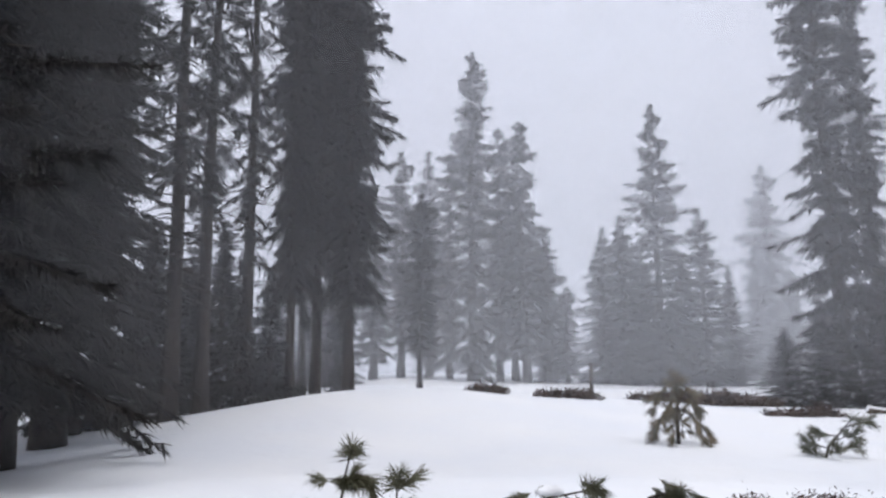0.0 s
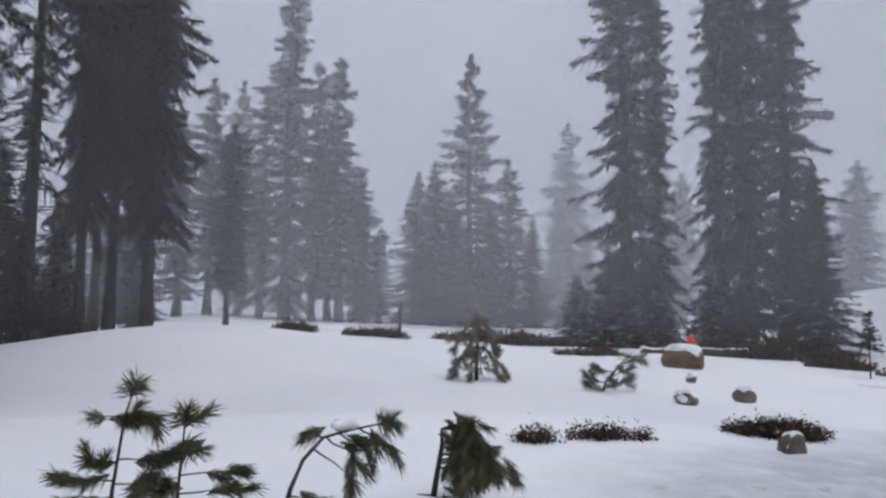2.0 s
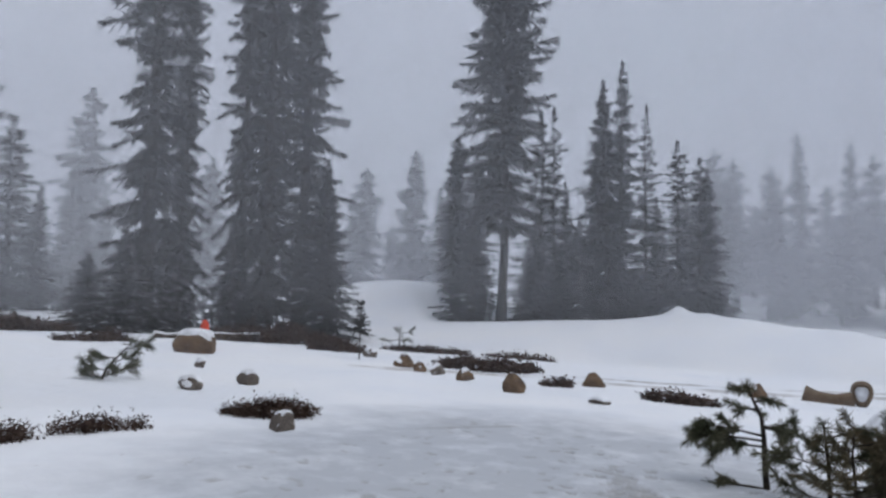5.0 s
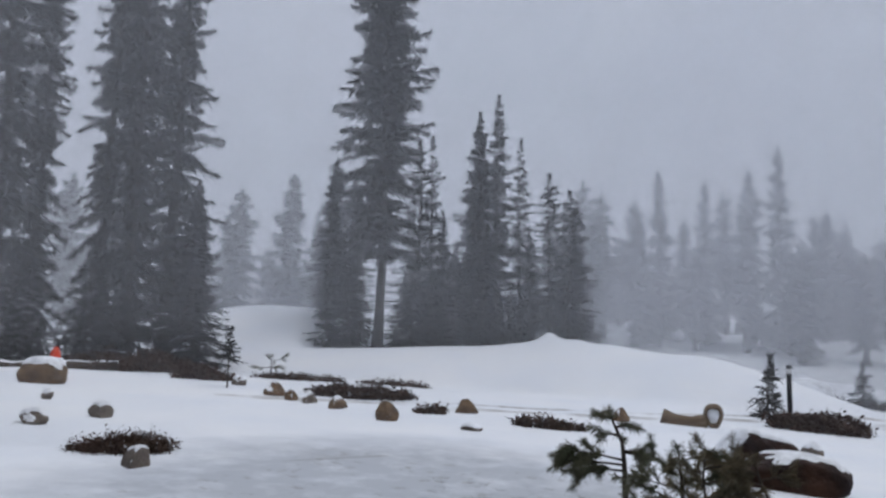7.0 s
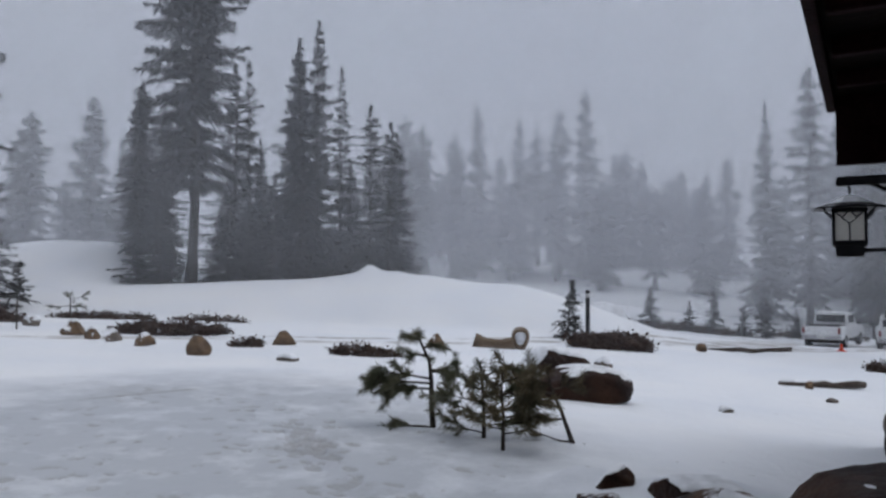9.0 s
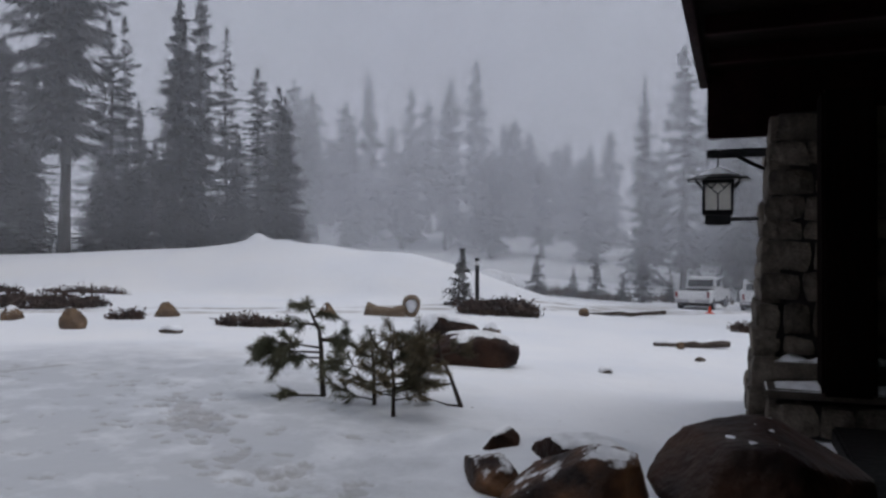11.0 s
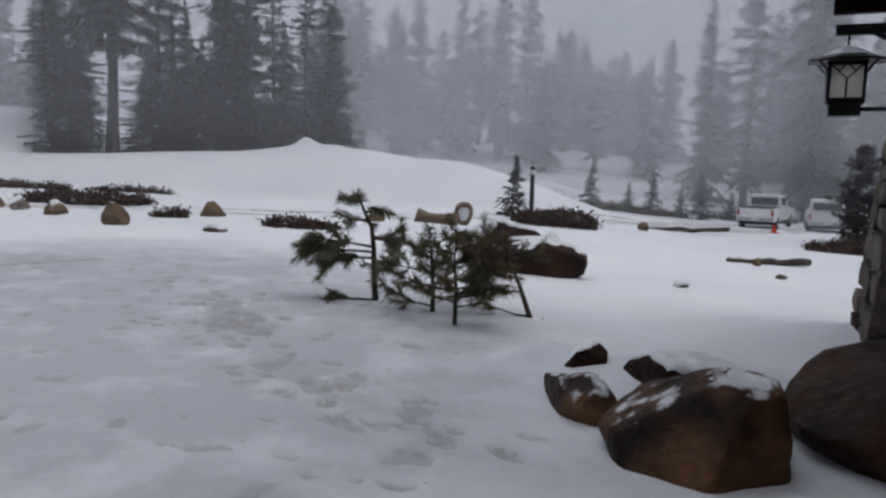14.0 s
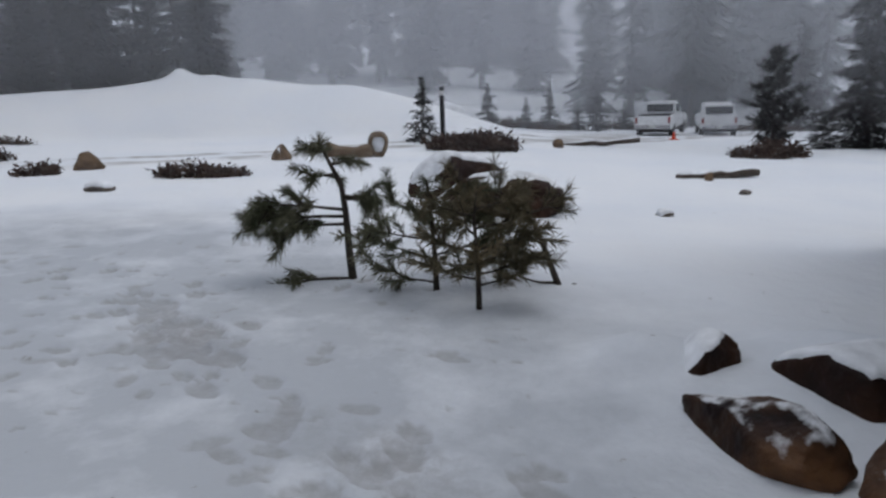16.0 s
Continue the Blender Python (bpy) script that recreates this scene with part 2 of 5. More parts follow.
def tube(points, radii, sides=8, verts=None, faces=None):
    """A tube through points, with a radius at each; adds to verts and faces."""
    verts, faces = ([] if verts is None else verts), ([] if faces is None else faces)
    first = len(verts)
    pts = [Vector(p) for p in points]
    for i, p in enumerate(pts):
        d = (pts[min(i + 1, len(pts) - 1)] - pts[max(i - 1, 0)]).normalized()
        a = d.cross(Vector((0.31, 0.87, 0.2) if abs(d.z) > 0.9 else (0, 0, 1))).normalized()
        b = d.cross(a)
        for k in range(sides):
            w = 2 * math.pi * k / sides
            verts.append(p + (a * math.cos(w) + b * math.sin(w)) * radii[i])
    for i in range(len(pts) - 1):
        for k in range(sides):
            q = (k + 1) % sides
            faces.append((first + i * sides + k, first + i * sides + q, first + (i + 1) * sides + q, first + (i + 1) * sides + k))
    faces.append(tuple(first + k for k in reversed(range(sides))))
    faces.append(tuple(first + (len(pts) - 1) * sides + k for k in range(sides)))
    return verts, faces


# ---- ground ----
def spaced(edges):
    """Grid lines from (start, end, step) stretches."""
    out = []
    for a, b, s in edges:
        out += list(np.arange(a, b - 1e-6, s))
    return np.array(out + [edges[-1][1]])


rng = np.random.default_rng(4)
# Footprints: a wandering trail and strays, each print a shallow dent with a raised rim.
TRAIL = [(5.0, 0.45), (5.5, 1.12), (5.86, 1.62), (6.45, 1.95), (6.95, 2.5), (7.6, 3.05), (8.3, 3.55), (9.2, 4.4), (9.6, 6.2), (10.5, 8.5)]
PRINTS = []
for i in range(115):
    k = rng.uniform(4.0, 6.2) if i < 55 else rng.random() ** 1.1 * (len(TRAIL) - 1)
    a, b = TRAIL[int(k)], TRAIL[min(int(k) + 1, len(TRAIL) - 1)]
    f = k - int(k)
    turn = math.atan2(b[1] - a[1], b[0] - a[0]) + rng.normal(0, 0.4)
    off = 0.13 if i < 55 else 0.24
    PRINTS.append((a[0] + f * (b[0] - a[0]) + rng.normal(0, off), a[1] + f * (b[1] - a[1]) + rng.normal(0, off), turn, rng.uniform(0.016, 0.042), rng.uniform(0.7, 1.15)))
for i in range(420):
    size = 0.28 + 0.75 * rng.random() ** 2.5
    PRINTS.append((rng.uniform(4.2, 10.5), rng.uniform(1.0, 6.6), rng.uniform(0, 6.3), rng.uniform(0.012, 0.03) * min(1.0, 0.6 + 0.4 * size), size))


def dents(x, y):
    z = np.zeros_like(x)
    for px, py, turn, deep, size in PRINTS:
        near = (abs(x - px) < 0.4) & (abs(y - py) < 0.4)
        if not near.any():
            continue
        u = (x[near] - px) * math.cos(turn) + (y[near] - py) * math.sin(turn)
        v = -(x[near] - px) * math.sin(turn) + (y[near] - py) * math.cos(turn)
        d = np.sqrt((u / (0.13 * size)) ** 2 + (v / (0.075 * size)) ** 2) + 0.1 * np.sin(u * 23 + px * 9) * np.sin(v * 27 + py * 7)
        z[near] = np.where(d < 1, np.minimum(z[near], -deep * (1 - d**4)), np.where(z[near] < 0, z[near], np.maximum(z[near], deep * 0.3 * np.exp(-((d - 1.25) ** 2) / 0.08))))
    return z


gx = spaced([(-600, -120, 60), (-120, -30, 6), (-30, -4, 1.0), (-4, 4.6, 0.2), (4.6, 9.8, 0.035), (9.8, 20, 0.16), (20, 44, 0.4), (44, 80, 1.5), (80, 140, 5), (140, 600, 46)])
gy = spaced([(-600, -120, 60), (-120, -24, 6), (-24, -4, 0.8), (-4, 0.4, 0.2), (0.4, 5.0, 0.035), (5.0, 6.4, 0.08), (6.4, 16, 0.16), (16, 36, 0.4), (36, 80, 1.5), (80, 140, 5), (140, 600, 46)])
GX, GY = np.meshgrid(gx, gy)
DENT = dents(GX, GY)
GZ = np.array([[height(x, y) for x in gx] for y in gy]) + DENT
# snow drifted against the boulders by the porch
for dx, dy, spread, tall in ((7.2, 0.38, 0.2, 0.15), (7.0, -0.55, 0.36, 0.2), (6.75, 0.25, 0.25, 0.05), (9.4, 1.5, 0.7, 0.05), (13.1, 1.2, 0.8, 0.12)):
    GZ += tall * np.exp(-((GX - dx) ** 2 + (GY - dy) ** 2) / (2 * spread**2))
nx, ny = len(gx), len(gy)
idx = np.arange(nx * ny).reshape(ny, nx)
quads = np.stack([idx[:-1, :-1], idx[:-1, 1:], idx[1:, 1:], idx[1:, :-1]], -1).reshape(-1, 4)
GROUND = bpy.data.materials.new("trodden_snow")
GROUND.use_nodes = True


def ground_nodes(m):
    """Snow with fine relief, dirty slush along the drive and the trodden path."""
    n, l = m.node_tree.nodes, m.node_tree.links
    b = n["Principled BSDF"]
    b.inputs["Roughness"].default_value, b.inputs["Specular IOR Level"].default_value = 0.6, 0.2
    tc, sep = n.new("ShaderNodeTexCoord"), n.new("ShaderNodeSeparateXYZ")
    l.new(tc.outputs["Object"], sep.inputs[0])

    def math_node(op, a, c=None, d=None):
        k = n.new("ShaderNodeMath")
        k.operation = op
        for i, v in enumerate((a, c, d)):
            if v is None:
                continue
            if isinstance(v, (int, float)):
                k.inputs[i].default_value = v
            else:
                l.new(v, k.inputs[i])
        return k.outputs[0]

    def noise_node(scale, detail=5, rough=0.55):
        k = n.new("ShaderNodeTexNoise")
        k.inputs["Scale"].default_value, k.inputs["Detail"].default_value, k.inputs["Roughness"].default_value = scale, detail, rough
        l.new(tc.outputs["Object"], k.inputs[0])
        return k.outputs[0]

    def band(a, c, d, half, soft):
        """1 along the line a x + c y = d, fading over soft outside half."""
        u = math_node("ABSOLUTE", math_node("SUBTRACT", math_node("ADD", math_node("MULTIPLY", sep.outputs["X"], a), math_node("MULTIPLY", sep.outputs["Y"], c)), d))
        k = n.new("ShaderNodeMapRange")
        k.interpolation_type = "SMOOTHSTEP"
        k.inputs[1].default_value, k.inputs[2].default_value, k.inputs[3].default_value, k.inputs[4].default_value = half, half + soft, 1.0, 0.0
        l.new(u, k.inputs[0])
        return k.outputs[0]

    def patch(cx, cy, rx, ry, turn):
        c, s = math.cos(turn), math.sin(turn)
        du, dv = math_node("SUBTRACT", sep.outputs["X"], cx), math_node("SUBTRACT", sep.outputs["Y"], cy)
        u = math_node("DIVIDE", math_node("ADD", math_node("MULTIPLY", du, c), math_node("MULTIPLY", dv, s)), rx)
        v = math_node("DIVIDE", math_node("SUBTRACT", math_node("MULTIPLY", dv, c), math_node("MULTIPLY", du, s)), ry)
        r = math_node("SQRT", math_node("ADD", math_node("MULTIPLY", u, u), math_node("MULTIPLY", v, v)))
        k = n.new("ShaderNodeMapRange")
        k.interpolation_type = "SMOOTHSTEP"
        k.inputs[1].default_value, k.inputs[2].default_value, k.inputs[3].default_value, k.inputs[4].default_value = 0.3, 1.0, 1.0, 0.0
        l.new(r, k.inputs[0])
        return k.outputs[0]

    def broken(mask, scale, low, high):
        k = n.new("ShaderNodeMapRange")
        k.inputs[1].default_value, k.inputs[2].default_value = low, high
        l.new(math_node("MULTIPLY", mask, noise_node(scale, 7, 0.65)), k.inputs[0])
        return k.outputs[0]

    # the drive that passes behind the boulders and opens on the parking place
    reach = n.new("ShaderNodeMapRange")
    reach.inputs[1].default_value, reach.inputs[2].default_value = 17.5, 20.5
    l.new(sep.outputs["X"], reach.inputs[0])
    drive = math_node("MULTIPLY", broken(band(0.648, 0.762, 19.2, 0.2, 0.8), 0.9, 0.33, 0.62), reach.outputs[0])
    drive2 = math_node("MULTIPLY", broken(band(0.648, 0.762, 20.5, 0.1, 0.5), 1.1, 0.36, 0.6), reach.outputs[0])
    lot = broken(patch(40, -5.5, 13, 4.6, -0.3), 0.5, 0.33, 0.62)
    trail = math_node("MAXIMUM", broken(patch(7.6, 3.02, 1.3, 0.42, 0.7), 10.0, 0.3, 0.55), math_node("MULTIPLY", broken(patch(6.1, 1.75, 1.3, 0.45, 0.85), 10.0, 0.34, 0.58), 0.7))
    trail2 = broken(patch(9.4, 6.6, 1.9, 1.0, 0.4), 2.2, 0.42, 0.66)
    rut = broken(patch(9.4, 6.35, 1.5, 0.16, -0.3), 4.0, 0.22, 0.42)
    drive = math_node("MAXIMUM", drive, rut)
    # loose dirt along the edge of the cleared way
    edge = patch(16.82, 12.75, 5.12, 0.95, -0.944)
    drive = math_node("MAXIMUM", drive, math_node("MULTIPLY", broken(edge, 3.2, 0.36, 0.58), 0.85))
    dirt = math_node("MAXIMUM", math_node("MAXIMUM", drive, drive2), math_node("MAXIMUM", lot, math_node("MAXIMUM", math_node("MULTIPLY", trail, 0.95), math_node("MULTIPLY", trail2, 0.55))))
    base = n.new("ShaderNodeValToRGB")
    base.color_ramp.elements[0].position, base.color_ramp.elements[1].position = 0.35, 0.65
    base.color_ramp.elements[0].color, base.color_ramp.elements[1].color = (0.80, 0.83, 0.88, 1), (0.87, 0.885, 0.91, 1)
    l.new(noise_node(0.35, 6), base.inputs[0])
    mx = n.new("ShaderNodeMix")
    mx.data_type = "RGBA"
    mx.inputs[7].default_value = (0.28, 0.255, 0.225, 1)
    l.new(math_node("MULTIPLY", dirt, 0.85), mx.inputs[0]), l.new(base.outputs[0], mx.inputs[6])
    # packed greyer snow where people walk, darkened further to carry the lodge's shade
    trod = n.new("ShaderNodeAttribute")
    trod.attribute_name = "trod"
    packed = broken(patch(7.2, 4.0, 8.2, 5.6, 0.45), 1.6, 0.08, 0.5)
    mx3 = n.new("ShaderNodeMix")
    mx3.data_type = "RGBA"
    mx3.inputs[7].default_value = (0.4, 0.425, 0.46, 1)
    l.new(math_node("MULTIPLY", packed, 0.82), mx3.inputs[0]), l.new(mx.outputs[2], mx3.inputs[6])
    # prints darken with depth: dirt, plus the dent's shade put into the colour
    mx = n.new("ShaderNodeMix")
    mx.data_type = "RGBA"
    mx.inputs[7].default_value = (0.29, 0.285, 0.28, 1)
    print_dirt_shade = n.new("ShaderNodeMapRange")
    print_dirt_shade.inputs[1].default_value, print_dirt_shade.inputs[2].default_value, print_dirt_shade.inputs[4].default_value = 0.28, 0.85, 0.66
    l.new(math_node("MULTIPLY", trod.outputs["Fac"], math_node("ADD", math_node("MULTIPLY", noise_node(14.0, 4, 0.6), 0.9), 0.25)), print_dirt_shade.inputs[0])
    l.new(print_dirt_shade.outputs[0], mx.inputs[0]), l.new(mx3.outputs[2], mx.inputs[6])
    # specks of needles and bark
    speck = n.new("ShaderNodeMapRange")
    speck.inputs[1].default_value, speck.inputs[2].default_value = 0.71, 0.76
    l.new(noise_node(7.0, 3, 0.7), speck.inputs[0])
    mx2 = n.new("ShaderNodeMix")
    mx2.data_type = "RGBA"
    mx2.inputs[7].default_value = (0.2, 0.17, 0.14, 1)
    l.new(math_node("MULTIPLY", speck.outputs[0], 0.6), mx2.inputs[0]), l.new(mx.outputs[2], mx2.inputs[6])
    l.new(mx2.outputs[2], b.inputs["Base Color"])
    bump, bump2 = n.new("ShaderNodeBump"), n.new("ShaderNodeBump")
    bump.inputs["Strength"].default_value, bump.inputs["Distance"].default_value = 0.35, 0.12
    bump2.inputs["Strength"].default_value, bump2.inputs["Distance"].default_value = 0.25, 0.02
    l.new(noise_node(2.2, 5), bump.inputs["Height"]), l.new(noise_node(30, 4), bump2.inputs["Height"])
    l.new(bump.outputs[0], bump2.inputs["Normal"]), l.new(bump2.outputs[0], b.inputs["Normal"])


ground_nodes(GROUND)
me = bpy.data.meshes.new("ground")
me.from_pydata(np.stack([GX, GY, GZ], -1).reshape(-1, 3).tolist(), [], quads.tolist())
me.materials.append(GROUND)
# Dent depth from 0 to 1; drives the dirt and painted shade in prints.
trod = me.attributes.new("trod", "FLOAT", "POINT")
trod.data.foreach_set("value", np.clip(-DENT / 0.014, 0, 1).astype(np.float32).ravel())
me.shade_smooth()
tagged(new("ground", me), "snow-covered ground with banks, footprints and dirty slush", "ground", kind="structure")

# ---- fog: standing veils of mist, denser with distance ----
for radius, density in ((10.4, 0.09), (29, 0.12), (44.5, 0.14), (60, 0.17), (69, 0.17), (79, 0.17), (91, 0.18), (120, 0.8)):
    v, f = [], []
    for k in range(72):
        w = 2 * math.pi * k / 72
        x, y = 1.5 + radius * math.cos(w), 0.5 + radius * math.sin(w)
        v += [(x, y, -12), (x, y, 6 + radius * 1.1)]
    for k in range(72):
        q = (k + 1) % 72
        f.append((2 * k, 2 * q, 2 * q + 1, 2 * k + 1))
    veil = new("fog_veil", mesh_of("fog_veil", v, f, fog_material("fog", density, *((-0.2, 2.6) if radius < 25 else (-0.8, 3.0) if radius < 40 else (-20.0, -10.0))), flat=False))
    tagged(veil, "pale grey veil of drifting mountain fog", "fog", kind="structure")


# ---- trees ----
def trunk_mesh(seed, h, r, lean=0.0, stubs=0, stub_from=0.2, stub_to=0.6):
    g = np.random.default_rng(seed)
    n = 12
    pts, rad = [], []
    ox, oy = 0.0, 0.0
    for i in range(n + 1):
        k = i / n
        pts.append((ox + lean * h * k * k, oy, h * k * 0.985))
        rad.append(r * (1.35 if i == 0 else (1 - 0.93 * k**1.1)))
        ox, oy = ox + g.normal(0, 0.015 * h / n), oy + g.normal(0, 0.015 * h / n)
    v, f = tube(pts, rad, 8)
    for _ in range(stubs):
        k, a, ln = g.uniform(stub_from, stub_to), g.uniform(0, 6.28), g.uniform(0.5, 1.6)
        base = Vector((lean * h * k * k, 0, h * k))
        d = Vector((math.cos(a), math.sin(a), g.uniform(-0.35, 0.1)))
        tube([base, base + d * ln * 0.5, base + d * ln + Vector((0, 0, -0.12 * ln))], [r * 0.13, r * 0.08, r * 0.03], 4, v, f)
    return mesh_of("trunk", v, f, BARK, flat=False)


def crown_mesh(seed, h, r, base, branches, twigs, mat, droop=0.35, shape=1.0, ragged=0.25, lean=0.0, twig=0.16, top_round=0.0, layer=0.55, hang=0.4, waist=0.0):
    """A crown of boughs in whorls. Each bough is a drooping axis with a flat spray of side twigs in its own plane, and a fringe that hangs below it."""
    g = np.random.default_rng(seed)
    quads, tris = [], []
    whorls = max(6, int(h * (1 - base) / layer))
    each = max(3, round(branches / whorls))
    size = g.normal(1, ragged, whorls)
    for b in range(whorls * each):
        lay = b // each
        k = min(0.995, max(0.0, (lay + 0.5 + g.normal(0, 0.4)) / whorls))
        z = h * (base + (1 - base) * k)
        cone = max(0.0, 1 - k) ** shape
        dome = math.sqrt(max(0.0, 1 - k**2.2)) * 0.8
        reach = 0.9 * r * (cone * (1 - top_round) + dome * top_round) * (1 - waist * (1 - smooth(0.0, 0.4, k)))
        reach = max(0.12, reach * min(1.3, max(0.55, 0.55 + 0.45 * size[lay])) * (min(1.2, max(0.5, 1 + g.normal(0, ragged))) if b % 3 else g.uniform(0.4, 0.75)))
        a = b * 2.39996 + g.normal(0, 0.3)
        rise = g.uniform(0.0, 0.25) + 0.35 * k
        dr = droop * (1.2 - 0.8 * k) * g.uniform(0.6, 1.4)
        bank = g.normal(0, 0.2)
        n = max(4, int(twigs * (0.25 + 0.75 * min(1, reach / r))))
        t = np.linspace(0.1, 1.0, n) + g.normal(0, 0.3 / n, n)
        t = np.clip(t, 0.05, 1.0)
        side = np.where(np.arange(n) % 2 == 0, 1.0, -1.0)
        px = reach * t
        pz = z + reach * (rise * t - dr * t**2 * 1.6 + dr * 0.55 * t**4)
        spread = np.sin(np.pi * np.minimum(1.0, 0.22 + 0.78 * t)) * 0.42 + 0.1
        ln = np.minimum(reach * spread * 1.15, 8.5 * twig) * (1.25 - 0.6 * t) * g.uniform(0.35, 1.3, n) + twig * 0.4
        w = twig * g.uniform(0.4, 0.75, n)
        ang = side * (1.25 - 0.5 * t) * g.uniform(0.55, 1.2, n)
        dx, dy = np.cos(ang), np.sin(ang)
        slope = rise - 2 * dr * t * 1.6 + 2.2 * dr * t**3
        dz = slope * dx * 0.8 + bank * dy - 0.12 + g.normal(0, 0.3, n)
        tip = dz - 0.2
        A = np.stack([px, 0 * px, pz], -1)
        B = np.stack([px + dx * ln * 0.45 - dy * w, dy * ln * 0.45 + dx * w, pz + dz * ln * 0.45], -1)
        C = np.stack([px + dx * ln, dy * ln, pz + tip * ln], -1)
        D = np.stack([px + dx * ln * 0.45 + dy * w, dy * ln * 0.45 - dx * w, pz + dz * ln * 0.45], -1)
        m = g.random(n) < hang
        u = g.uniform(0.15, 0.85, m.sum())[:, None]
        P = A[m] * (1 - u) + (B[m] + D[m]) * 0.5 * u
        q = np.stack([dx[m], dy[m], 0 * dx[m]], -1) * (w[m] * 0.8)[:, None]
        fall = np.stack([g.normal(0, 0.03, m.sum()), g.normal(0, 0.03, m.sum()), -np.minimum(ln[m], 3 * twig) * g.uniform(0.4, 0.9, m.sum())], -1)
        ca, sa = math.cos(a), math.sin(a)
        R = np.array(((ca, sa, 0), (-sa, ca, 0), (0, 0, 1)))
        O = np.array((lean * h * (z / h) ** 2, 0, 0))
        quads.append(np.stack([A, B, C, D], 1).reshape(-1, 3) @ R + O)
        tris.append(np.stack([P - q, P + q, P + fall], 1).reshape(-1, 3) @ R + O)
    Q, T = np.concatenate(quads), np.concatenate(tris)
    q = np.arange(6) * 1.05
    top = np.stack([np.stack([lean * h + 0 * q, 0 * q, h + 0 * q], -1), np.stack([lean * h + 0.14 * np.cos(q), 0.14 * np.sin(q), h * 0.97 + 0 * q], -1), np.stack([lean * h + 0.05 * np.cos(q + 0.7), 0.05 * np.sin(q + 0.7), h * 0.955 + 0 * q], -1)], 1).reshape(-1, 3)
    T = np.concatenate([T, top])
    F = np.arange(len(Q)).reshape(-1, 4).tolist() + (np.arange(len(T)).reshape(-1, 3) + len(Q)).tolist()
    me = bpy.data.meshes.new("crown")
    me.from_pydata(np.concatenate([Q, T]).tolist(), [], F)
    me.materials.append(mat)
    return me


